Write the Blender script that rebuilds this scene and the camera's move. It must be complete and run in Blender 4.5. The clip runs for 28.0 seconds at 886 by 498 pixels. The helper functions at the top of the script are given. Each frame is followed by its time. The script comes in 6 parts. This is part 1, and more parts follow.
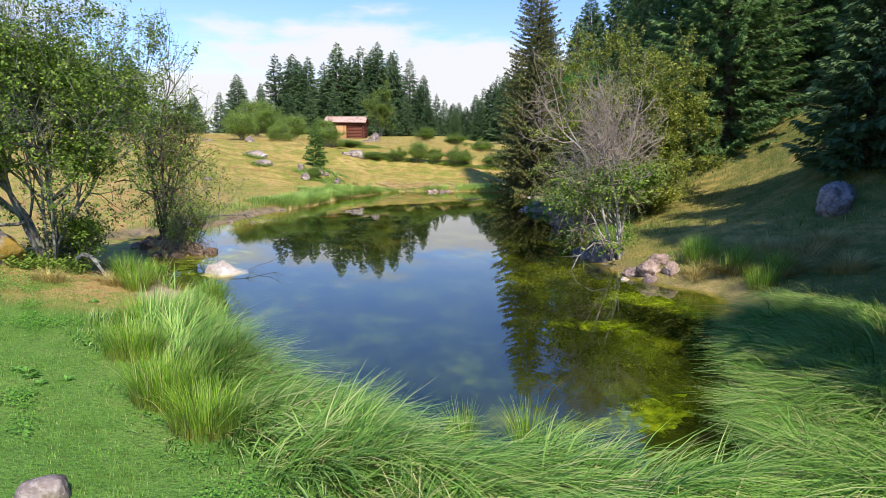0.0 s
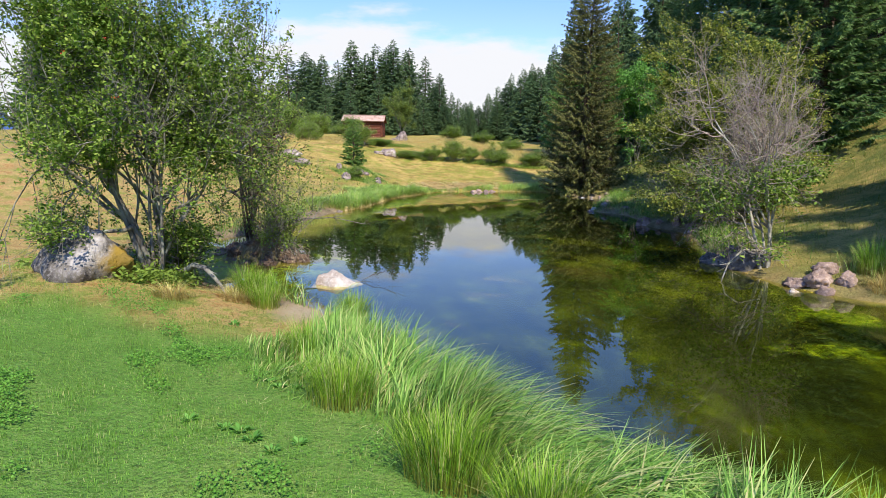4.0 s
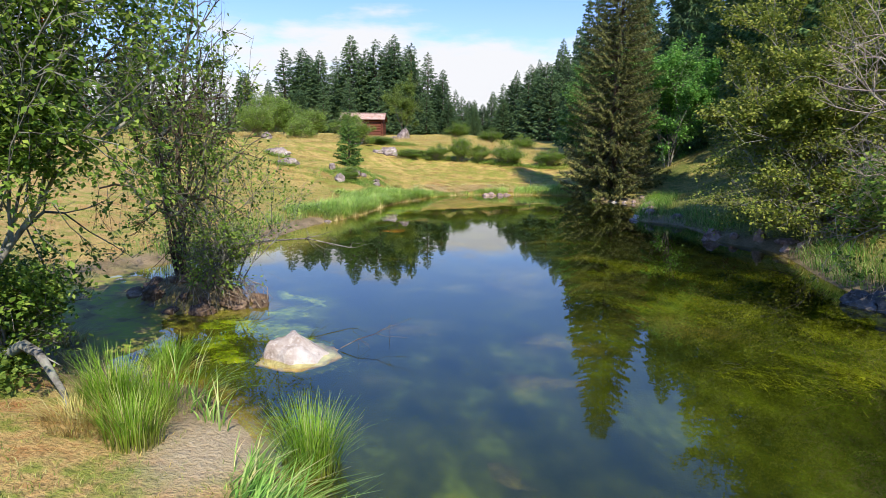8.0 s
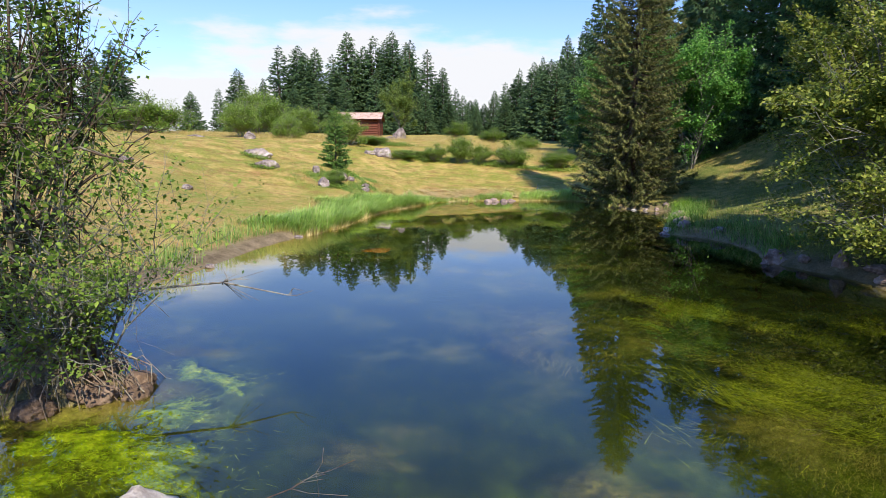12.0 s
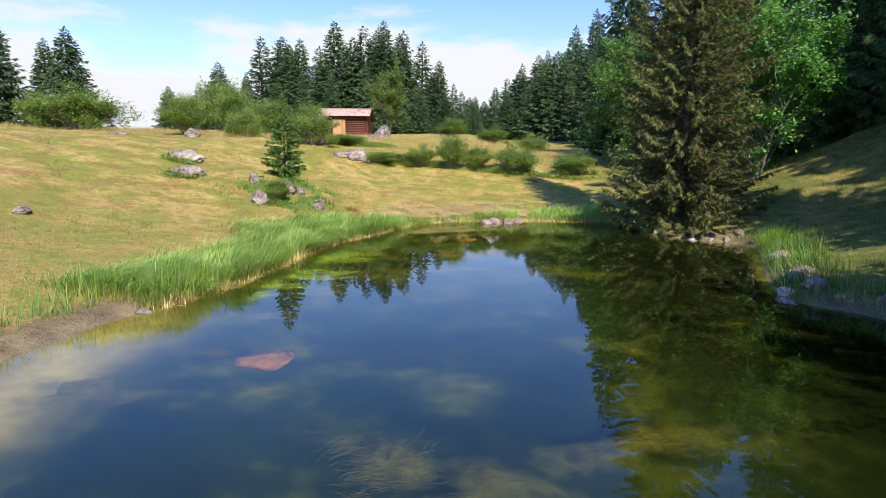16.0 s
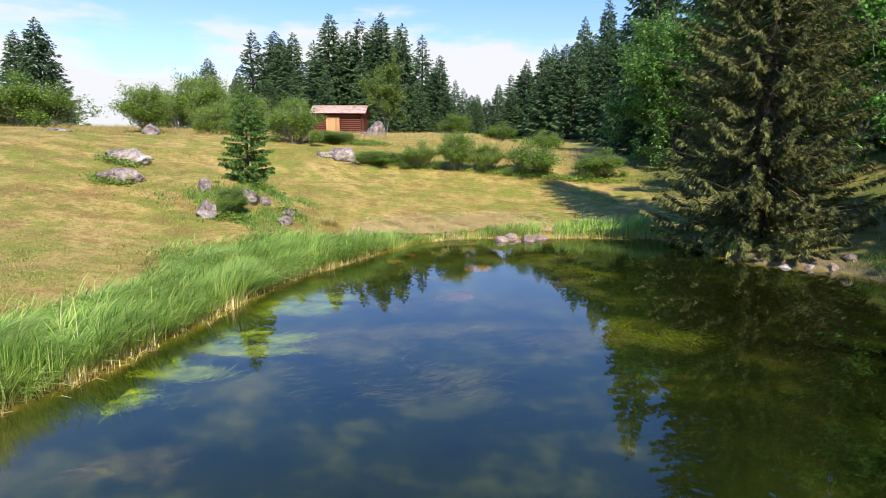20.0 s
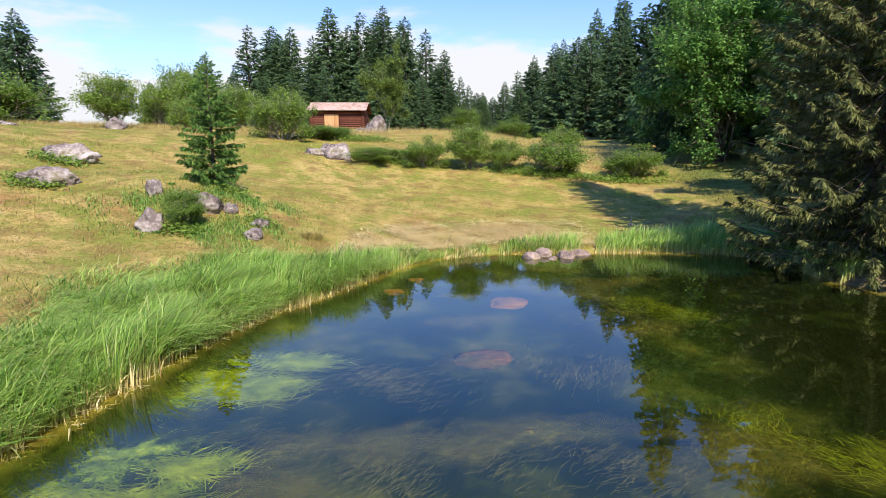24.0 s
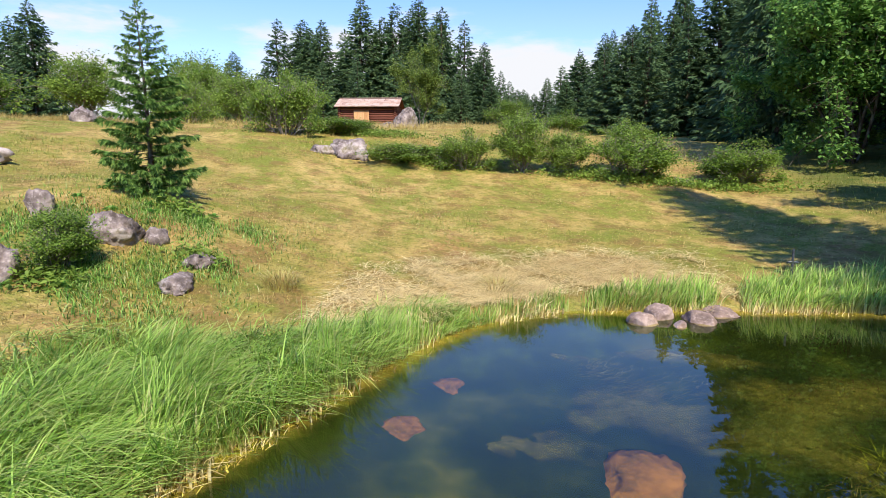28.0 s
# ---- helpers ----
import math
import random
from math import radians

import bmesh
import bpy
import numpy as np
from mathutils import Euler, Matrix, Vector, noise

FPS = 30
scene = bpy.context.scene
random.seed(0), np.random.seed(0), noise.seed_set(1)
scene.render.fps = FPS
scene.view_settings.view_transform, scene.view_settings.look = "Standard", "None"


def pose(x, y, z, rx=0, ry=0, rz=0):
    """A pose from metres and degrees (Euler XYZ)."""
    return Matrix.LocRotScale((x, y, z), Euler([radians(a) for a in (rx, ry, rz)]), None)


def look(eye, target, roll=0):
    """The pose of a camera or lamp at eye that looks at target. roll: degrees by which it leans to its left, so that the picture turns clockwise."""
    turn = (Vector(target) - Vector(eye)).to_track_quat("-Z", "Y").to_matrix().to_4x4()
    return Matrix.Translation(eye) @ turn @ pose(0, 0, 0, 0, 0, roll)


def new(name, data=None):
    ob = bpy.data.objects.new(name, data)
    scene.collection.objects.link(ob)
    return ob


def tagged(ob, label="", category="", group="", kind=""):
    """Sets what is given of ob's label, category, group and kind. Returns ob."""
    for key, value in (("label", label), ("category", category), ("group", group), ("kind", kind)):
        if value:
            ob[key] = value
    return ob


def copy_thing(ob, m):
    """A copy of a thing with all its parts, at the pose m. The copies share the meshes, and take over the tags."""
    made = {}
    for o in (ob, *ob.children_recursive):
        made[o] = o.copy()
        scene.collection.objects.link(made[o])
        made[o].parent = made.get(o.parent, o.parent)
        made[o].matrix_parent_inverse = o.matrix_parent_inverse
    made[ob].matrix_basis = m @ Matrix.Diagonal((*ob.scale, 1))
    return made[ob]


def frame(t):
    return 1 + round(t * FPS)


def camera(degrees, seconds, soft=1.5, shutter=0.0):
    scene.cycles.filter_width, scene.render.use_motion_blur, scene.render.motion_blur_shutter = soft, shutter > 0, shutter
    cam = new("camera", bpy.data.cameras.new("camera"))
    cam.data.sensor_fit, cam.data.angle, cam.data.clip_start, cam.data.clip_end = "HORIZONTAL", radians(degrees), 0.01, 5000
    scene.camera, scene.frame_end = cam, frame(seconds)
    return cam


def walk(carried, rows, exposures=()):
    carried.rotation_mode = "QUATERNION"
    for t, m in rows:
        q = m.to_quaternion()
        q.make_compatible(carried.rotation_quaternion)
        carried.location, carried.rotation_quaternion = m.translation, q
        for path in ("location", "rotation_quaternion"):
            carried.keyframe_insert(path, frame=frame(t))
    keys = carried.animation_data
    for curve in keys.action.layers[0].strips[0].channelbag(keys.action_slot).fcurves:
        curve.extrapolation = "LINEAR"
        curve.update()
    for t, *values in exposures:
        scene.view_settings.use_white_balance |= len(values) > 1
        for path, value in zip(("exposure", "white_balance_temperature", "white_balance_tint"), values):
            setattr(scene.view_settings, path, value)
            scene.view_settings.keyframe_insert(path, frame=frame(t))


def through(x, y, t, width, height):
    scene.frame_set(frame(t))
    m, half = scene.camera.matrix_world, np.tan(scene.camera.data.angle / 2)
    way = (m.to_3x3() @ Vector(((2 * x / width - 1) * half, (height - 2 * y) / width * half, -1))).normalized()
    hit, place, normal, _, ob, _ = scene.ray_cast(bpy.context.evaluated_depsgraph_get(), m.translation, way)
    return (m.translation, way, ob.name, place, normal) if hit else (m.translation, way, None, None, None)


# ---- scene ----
cam = camera(73.7, 28.0, soft=0.5)
PATH = [
    (0, (0.198, 0.857, 2.627), (0.121, 2.827, 2.292), 0.6),
    (0.5, (-0.303, 0.814, 2.627), (-0.377, 2.784, 2.291), 0.7),
    (1, (-0.817, 0.778, 2.604), (-0.891, 2.748, 2.269), 0.6),
    (1.5, (-1.203, 0.733, 2.586), (-1.278, 2.703, 2.252), 0.6),
    (2, (-1.561, 0.799, 2.57), (-1.635, 2.77, 2.235), 0.6),
    (2.5, (-1.869, 0.976, 2.554), (-1.944, 2.946, 2.22), 0.6),
    (3, (-2.11, 1.211, 2.538), (-2.184, 3.181, 2.203), 0.6),
    (3.5, (-2.328, 1.612, 2.532), (-2.403, 3.582, 2.197), 0.6),
    (5.5, (-2.705, 4.471, 2.393), (-2.783, 6.442, 2.059), 0.5),
    (6, (-2.724, 5.131, 2.387), (-2.803, 7.101, 2.054), 0.5),
    (6.5, (-2.788, 5.45, 2.346), (-2.867, 7.42, 2.013), 0.5),
    (7, (-2.846, 5.782, 2.332), (-2.926, 7.753, 2.0), 0.5),
    (7.5, (-2.912, 6.137, 2.343), (-2.992, 8.107, 2.01), 0.4),
    (8, (-2.979, 6.511, 2.329), (-3.061, 8.482, 1.997), 0.4),
    (8.5, (-3.048, 6.871, 2.319), (-3.133, 8.841, 1.987), 0.2),
    (9, (-3.128, 7.221, 2.327), (-3.213, 9.191, 1.994), 0.3),
    (9.5, (-3.204, 7.607, 2.34), (-3.289, 9.577, 2.008), 0.3),
    (10, (-3.265, 8.025, 2.347), (-3.352, 9.996, 2.015), 0.3),
    (10.5, (-3.295, 8.499, 2.329), (-3.382, 10.469, 1.998), 0.2),
    (11, (-3.208, 8.917, 2.327), (-3.294, 10.888, 1.997), 0.3),
    (11.5, (-3.074, 9.334, 2.32), (-3.16, 11.304, 1.989), 0.3),
    (12, (-2.922, 9.784, 2.322), (-3.009, 11.755, 1.993), 0.3),
    (12.5, (-2.809, 10.32, 2.327), (-2.895, 12.29, 1.997), 0.3),
    (14.5, (-2.658, 14.152, 2.381), (-2.747, 16.122, 2.05), 0.3),
    (15, (-2.678, 14.778, 2.383), (-2.763, 16.748, 2.053), 0.5),
    (15.5, (-2.617, 15.92, 2.409), (-2.705, 17.891, 2.079), 0.4),
    (16, (-2.628, 16.931, 2.442), (-2.716, 18.902, 2.112), 0.5),
    (16.5, (-2.6, 17.821, 2.452), (-2.69, 19.791, 2.121), 0.4),
    (17, (-2.624, 18.421, 2.43), (-2.713, 20.391, 2.1), 0.4),
    (17.5, (-2.631, 19.015, 2.428), (-2.717, 20.986, 2.098), 0.4),
    (18, (-2.674, 19.572, 2.435), (-2.761, 21.543, 2.105), 0.4),
    (18.5, (-2.728, 20.068, 2.42), (-2.816, 22.039, 2.091), 0.4),
    (19, (-2.782, 20.547, 2.387), (-2.871, 22.518, 2.058), 0.4),
    (19.5, (-2.835, 20.97, 2.384), (-2.926, 22.94, 2.055), 0.3),
    (20, (-2.888, 21.309, 2.369), (-2.98, 23.279, 2.04), 0.3),
    (20.5, (-2.953, 21.681, 2.369), (-3.046, 23.651, 2.041), 0.3),
    (21, (-3.026, 22.081, 2.364), (-3.12, 24.052, 2.037), 0.4),
    (21.5, (-3.092, 22.495, 2.337), (-3.185, 24.466, 2.01), 0.4),
    (23.5, (-3.262, 24.273, 2.243), (-3.361, 26.244, 1.917), 0.3),
    (24, (-3.278, 24.704, 2.191), (-3.381, 26.675, 1.865), 0.1),
    (24.5, (-3.306, 25.2, 2.157), (-3.409, 27.171, 1.832), 0.1),
    (25, (-3.375, 25.785, 2.144), (-3.479, 27.756, 1.82), 0.1),
    (25.5, (-3.41, 26.391, 2.128), (-3.517, 28.361, 1.804), 0.0),
    (26, (-3.464, 27.034, 2.116), (-3.573, 29.004, 1.791), -0.0),
    (26.5, (-3.529, 27.728, 2.096), (-3.639, 29.698, 1.772), 0.0),
    (27, (-3.611, 28.48, 2.095), (-3.722, 30.45, 1.772), -0.0),
    (27.5, (-3.68, 29.149, 2.115), (-3.791, 31.12, 1.792), 0.0),
    (27.6, (-3.69, 29.229, 2.112), (-3.81, 31.199, 1.789), 0.0),
    (27.7, (-3.701, 29.308, 2.11), (-3.835, 31.277, 1.787), 0.0),
    (27.8, (-3.711, 29.388, 2.107), (-3.881, 31.354, 1.783), 0.0),
    (27.9, (-3.722, 29.467, 2.105), (-3.924, 31.43, 1.781), 0.0),
    (28, (-3.732, 29.547, 2.102), (-3.956, 31.508, 1.778), 0.1),
]
walk(cam, [(t, look(eye, target, roll)) for t, eye, target, roll in PATH])

# ---- world and sun ----
SUN_TO = Vector((0.37, -0.929, 0)).normalized()
SUN_EL = radians(48)
sun_dir = Vector((SUN_TO.x * math.cos(SUN_EL), SUN_TO.y * math.cos(SUN_EL), math.sin(SUN_EL)))
sun = new("sun", bpy.data.lights.new("sun", "SUN"))
sun.data.energy, sun.data.angle, sun.data.color = 5.0, radians(0.6), (1.0, 0.93, 0.79)
sun.matrix_world = look(sun_dir * 100, (0, 0, 0))
scene.view_settings.exposure = 0.6

world = bpy.data.worlds.new("world")
scene.world = world
world.use_nodes = True
wn, wl = world.node_tree.nodes, world.node_tree.links
wn.clear()
w_out, w_bg = wn.new("ShaderNodeOutputWorld"), wn.new("ShaderNodeBackground")
w_sky = wn.new("ShaderNodeTexSky")
w_sky.sky_type, w_sky.sun_disc = "NISHITA", False
w_sky.sun_elevation, w_sky.sun_rotation = SUN_EL, math.atan2(SUN_TO.x, SUN_TO.y)
w_sky.altitude, w_sky.air_density, w_sky.dust_density, w_sky.ozone_density = 1200, 1.0, 0.2, 5.0
w_co = wn.new("ShaderNodeTexCoord")
w_map = wn.new("ShaderNodeMapping")
w_map.inputs["Scale"].default_value = (1.0, 1.0, 3.6)
w_no = wn.new("ShaderNodeTexNoise")
w_no.inputs["Scale"].default_value, w_no.inputs["Detail"].default_value, w_no.inputs["Roughness"].default_value = 3.4, 9, 0.55
w_sep = wn.new("ShaderNodeSeparateXYZ")
w_el = wn.new("ShaderNodeMapRange")
w_el.inputs["From Min"].default_value, w_el.inputs["From Max"].default_value = 0.06, 0.24
w_el.inputs["To Min"].default_value, w_el.inputs["To Max"].default_value = 0.30, -0.19
w_add = wn.new("ShaderNodeMath")
w_ramp = wn.new("ShaderNodeMapRange")
w_ramp.interpolation_type = "SMOOTHSTEP"
w_ramp.inputs["From Min"].default_value, w_ramp.inputs["From Max"].default_value = 0.48, 0.64
w_mix = wn.new("ShaderNodeMix")
w_mix.data_type = "RGBA"
w_mix.inputs["B"].default_value = (4.1, 4.15, 4.35, 1)
wl.new(w_co.outputs["Generated"], w_map.inputs["Vector"])
wl.new(w_map.outputs["Vector"], w_no.inputs["Vector"])
wl.new(w_co.outputs["Generated"], w_sep.inputs["Vector"])
wl.new(w_sep.outputs["Z"], w_el.inputs["Value"])
w_el2 = wn.new("ShaderNodeMapRange")
w_el2.inputs["From Min"].default_value, w_el2.inputs["From Max"].default_value = 0.26, 0.42
w_el2.inputs["To Min"].default_value, w_el2.inputs["To Max"].default_value = 0.0, 0.05
w_both = wn.new("ShaderNodeMath")
wl.new(w_sep.outputs["Z"], w_el2.inputs["Value"])
wl.new(w_el.outputs["Result"], w_both.inputs[0])
wl.new(w_el2.outputs["Result"], w_both.inputs[1])
wl.new(w_no.outputs["Fac"], w_add.inputs[0])
wl.new(w_both.outputs["Value"], w_add.inputs[1])
wl.new(w_add.outputs["Value"], w_ramp.inputs["Value"])
wl.new(w_ramp.outputs["Result"], w_mix.inputs["Factor"])
w_tint = wn.new("ShaderNodeMix")
w_tint.data_type, w_tint.blend_type = "RGBA", "MULTIPLY"
w_tint.inputs["Factor"].default_value = 1.0
w_deep = wn.new("ShaderNodeMix")
w_deep.data_type = "RGBA"
w_deep.inputs["A"].default_value, w_deep.inputs["B"].default_value = (1.02, 0.97, 1.10, 1), (0.66, 1.06, 1.66, 1)
w_up = wn.new("ShaderNodeMapRange")
w_up.inputs["From Min"].default_value, w_up.inputs["From Max"].default_value = 0.20, 0.42
wl.new(w_sep.outputs["Z"], w_up.inputs["Value"])
wl.new(w_up.outputs["Result"], w_deep.inputs["Factor"])
wl.new(w_deep.outputs["Result"], w_tint.inputs["B"])
wl.new(w_sky.outputs["Color"], w_tint.inputs["A"])
wl.new(w_tint.outputs["Result"], w_mix.inputs["A"])
wl.new(w_mix.outputs["Result"], w_bg.inputs["Color"])
wl.new(w_bg.outputs["Background"], w_out.inputs["Surface"])
w_bg.inputs["Strength"].default_value = 0.15


# ---- materials ----
class Mat:
    """A node material with a Principled shader and short ways to add noise, ramps and bump."""

    def __init__(self, name, rough=0.8, metal=0.0, spec=0.3):
        self.m = bpy.data.materials.new(name)
        self.m.use_nodes = True
        self.n, self.l = self.m.node_tree.nodes, self.m.node_tree.links
        self.p = self.n["Principled BSDF"]
        self.out = self.n["Material Output"]
        self.p.inputs["Roughness"].default_value = rough
        self.p.inputs["Metallic"].default_value = metal
        self.p.inputs["Specular IOR Level"].default_value = spec
        self.co = self.n.new("ShaderNodeTexCoord").outputs["Object"]

    def world(self):
        self.co = self.n.new("ShaderNodeNewGeometry").outputs["Position"]
        return self

    def mapped(self, scale):
        node = self.n.new("ShaderNodeMapping")
        node.inputs["Scale"].default_value = scale
        self.l.new(self.co, node.inputs["Vector"])
        return node.outputs["Vector"]

    def noise(self, scale, detail=4, rough=0.55, co=None, kind="Fac"):
        node = self.n.new("ShaderNodeTexNoise")
        node.inputs["Scale"].default_value, node.inputs["Detail"].default_value = scale, detail
        node.inputs["Roughness"].default_value = rough
        self.l.new(co or self.co, node.inputs["Vector"])
        return node.outputs[kind]

    def ramp(self, fac, *stops):
        node = self.n.new("ShaderNodeValToRGB")
        els = node.color_ramp.elements
        while len(els) < len(stops):
            els.new(0.5)
        for e, (pos, col) in zip(els, stops):
            e.position, e.color = pos, (*col, 1)
        self.l.new(fac, node.inputs["Fac"])
        return node.outputs["Color"]

    def range(self, fac, a, b, c=0.0, d=1.0):
        node = self.n.new("ShaderNodeMapRange")
        for key, v in zip(("From Min", "From Max", "To Min", "To Max"), (a, b, c, d)):
            node.inputs[key].default_value = v
        self.l.new(fac, node.inputs["Value"])
        return node.outputs["Result"]

    def mix(self, fac, a, b, blend="MIX"):
        node = self.n.new("ShaderNodeMix")
        node.data_type, node.blend_type = "RGBA", blend
        for key, v in (("Factor", fac), ("A", a), ("B", b)):
            if isinstance(v, (int, float)):
                node.inputs[key].default_value = v
            elif isinstance(v, tuple):
                node.inputs[key].default_value = (*v, 1)
            else:
                self.l.new(v, node.inputs[key])
        return node.outputs["Result"]

    def attr(self, name, out="Fac"):
        node = self.n.new("ShaderNodeAttribute")
        node.attribute_name = name
        return node.outputs[out]

    def island(self):
        return self.n.new("ShaderNodeNewGeometry").outputs["Random Per Island"]

    def rand(self):
        return self.n.new("ShaderNodeObjectInfo").outputs["Random"]

    def color(self, col):
        if isinstance(col, tuple):
            self.p.inputs["Base Color"].default_value = (*col, 1)
        else:
            self.l.new(col, self.p.inputs["Base Color"])
        return self

    def bump(self, fac, strength=0.4, dist=0.02):
        node = self.n.new("ShaderNodeBump")
        node.inputs["Strength"].default_value, node.inputs["Distance"].default_value = strength, dist
        self.l.new(fac, node.inputs["Height"])
        self.l.new(node.outputs["Normal"], self.p.inputs["Normal"])
        return self

    def leafy(self, col, through=0.35):
        """Light shines through: a part of the shader is translucent."""
        self.color(col)
        tr = self.n.new("ShaderNodeBsdfTranslucent")
        mx = self.n.new("ShaderNodeMixShader")
        mx.inputs["Fac"].default_value = through
        if isinstance(col, tuple):
            tr.inputs["Color"].default_value = (*col, 1)
        else:
            self.l.new(col, tr.inputs["Color"])
        self.l.new(self.p.outputs["BSDF"], mx.inputs[1])
        self.l.new(tr.outputs["BSDF"], mx.inputs[2])
        self.l.new(mx.outputs["Shader"], self.out.inputs["Surface"])
        return self


def leaf_material(name, dark, mid, light, through=0.35, rough=0.6, tree=0.25):
    m = Mat(name, rough, 0, 0.15)
    col = m.ramp(m.island(), (0.0, dark), (0.5, mid), (1.0, light))
    big = m.noise(0.9, 2)
    col = m.mix(m.range(big, 0.35, 0.7), col, tuple(c * 0.72 for c in mid), "MIX") if tree else col
    col = m.mix(tree, col, m.ramp(m.rand(), (0.0, dark), (1.0, light)))
    return m.leafy(col, through).m


def blade_material(name, low, mid, tip, through=0.3, patch=None):
    m = Mat(name, 0.5, 0, 0.18)
    along = m.attr("along")
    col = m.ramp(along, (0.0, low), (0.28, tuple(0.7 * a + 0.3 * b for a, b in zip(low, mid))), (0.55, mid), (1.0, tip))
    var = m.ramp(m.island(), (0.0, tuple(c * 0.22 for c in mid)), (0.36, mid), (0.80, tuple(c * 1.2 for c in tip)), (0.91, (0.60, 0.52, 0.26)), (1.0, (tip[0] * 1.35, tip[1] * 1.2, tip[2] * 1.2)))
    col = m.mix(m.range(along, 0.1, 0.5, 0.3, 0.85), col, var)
    if patch:
        col = m.mix(m.range(m.noise(0.9, 5, 0.65), 0.48, 0.62, 0, 0.6), col, patch)
        col = m.mix(m.range(m.noise(4.5, 4, 0.6), 0.50, 0.66, 0, 0.55), col, tuple(c * 0.62 for c in mid))
    return m.leafy(col, through).m


M_SPRUCE = leaf_material("spruce_needles", (0.040, 0.082, 0.036), (0.098, 0.172, 0.070), (0.190, 0.280, 0.112), 0.3, 0.7)
M_SPRUCE_BROWN = leaf_material("old_spruce_needles", (0.060, 0.072, 0.023), (0.132, 0.146, 0.045), (0.265, 0.255, 0.088), 0.28, 0.7, 0)
M_SPRUCE_YOUNG = leaf_material("young_spruce_needles", (0.052, 0.120, 0.028), (0.120, 0.235, 0.050), (0.250, 0.370, 0.088), 0.4, 0.7, 0)
# lighter copy for the slope spruces; sunlight is put into the needle colour
M_SPRUCE_SLOPE = leaf_material("sunlit_spruce_needles", (0.060, 0.125, 0.042), (0.130, 0.235, 0.078), (0.240, 0.350, 0.115), 0.4, 0.7, 0)
M_ALDER = leaf_material("alder_leaves", (0.055, 0.110, 0.014), (0.160, 0.265, 0.036), (0.350, 0.440, 0.082), 0.40, 0.5, 0)
M_MAPLE = leaf_material("maple_leaves", (0.070, 0.195, 0.036), (0.145, 0.340, 0.062), (0.260, 0.470, 0.105), 0.42, 0.5, 0)
M_MAPLE_DULL = leaf_material("dull_maple_leaves", (0.075, 0.170, 0.038), (0.150, 0.300, 0.064), (0.260, 0.420, 0.105), 0.42, 0.5, 0)
M_BIRCH = leaf_material("birch_leaves", (0.085, 0.135, 0.024), (0.175, 0.250, 0.048), (0.290, 0.360, 0.090), 0.38, 0.5, 0)
M_HAZEL = leaf_material("yellowing_leaves", (0.075, 0.115, 0.016), (0.215, 0.265, 0.038), (0.440, 0.440, 0.095), 0.40, 0.5, 0)
M_BUSH = leaf_material("bush_leaves", (0.085, 0.160, 0.020), (0.190, 0.310, 0.045), (0.370, 0.470, 0.100), 0.42, 0.55, 0.3)
M_FERN = leaf_material("herb_leaves", (0.07, 0.19, 0.03), (0.13, 0.31, 0.05), (0.21, 0.42, 0.09), 0.35, 0.5, 0)

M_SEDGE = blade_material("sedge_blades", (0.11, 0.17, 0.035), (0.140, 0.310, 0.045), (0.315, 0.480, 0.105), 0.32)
M_REED = blade_material("reed_blades", (0.66, 0.48, 0.20), (0.275, 0.475, 0.076), (0.510, 0.650, 0.165), 0.45)
M_RUSH = blade_material("rush_blades", (0.26, 0.21, 0.05), (0.17, 0.33, 0.02), (0.28, 0.46, 0.045), 0.4)
M_LAWN = blade_material("lawn_blades", (0.11, 0.22, 0.035), (0.125, 0.290, 0.030), (0.22, 0.41, 0.062), 0.35, (0.21, 0.32, 0.06))
M_CLOVER = leaf_material("clover_leaves", (0.085, 0.220, 0.025), (0.130, 0.310, 0.040), (0.210, 0.410, 0.065), 0.35, 0.5, 0)
M_MEADOW = blade_material("meadow_blades", (0.32, 0.235, 0.064), (0.425, 0.312, 0.092), (0.57, 0.44, 0.150))
M_SLOPE = blade_material("slope_blades", (0.20, 0.22, 0.040), (0.205, 0.275, 0.040), (0.38, 0.40, 0.085))
k = Mat("straw_blades", 0.6, 0, 0.3)
M_STRAW = k.leafy(k.ramp(k.island(), (0.0, (0.28, 0.17, 0.05)), (0.25, (0.68, 0.51, 0.20)), (1.0, (0.94, 0.80, 0.42))), 0.15).m

M_DRY_TUFT = blade_material("withered_blades", (0.36, 0.22, 0.07), (0.44, 0.32, 0.11), (0.42, 0.42, 0.12))


def bark_material(name, dark, light, scale=(14, 14, 2.5)):
    m = Mat(name, 0.9, 0, 0.1)
    f = m.noise(1.0, 6, 0.65, m.mapped(scale))
    spots = m.noise(5, 3)
    col = m.mix(m.range(spots, 0.45, 0.65), m.ramp(f, (0.35, dark), (0.65, light)), tuple(0.6 * a + 0.4 * b for a, b in zip(light, (0.3, 0.33, 0.24))))
    return m.color(col).bump(f, 0.6, 0.02).m


M_BARK = bark_material("grey_bark", (0.06, 0.05, 0.04), (0.26, 0.24, 0.21))
M_BARK_PALE = bark_material("pale_lichen_bark", (0.16, 0.14, 0.12), (0.46, 0.43, 0.38))
M_BARK_SPRUCE = bark_material("spruce_bark", (0.035, 0.024, 0.018), (0.13, 0.085, 0.06))
M_TWIG_DEAD = bark_material("dead_brownish_twigs", (0.16, 0.118, 0.098), (0.42, 0.33, 0.275))
M_ROOT = bark_material("brown_roots", (0.08, 0.052, 0.036), (0.30, 0.22, 0.16))
M_TWIG = bark_material("dry_twigs", (0.13, 0.10, 0.085), (0.34, 0.28, 0.24))


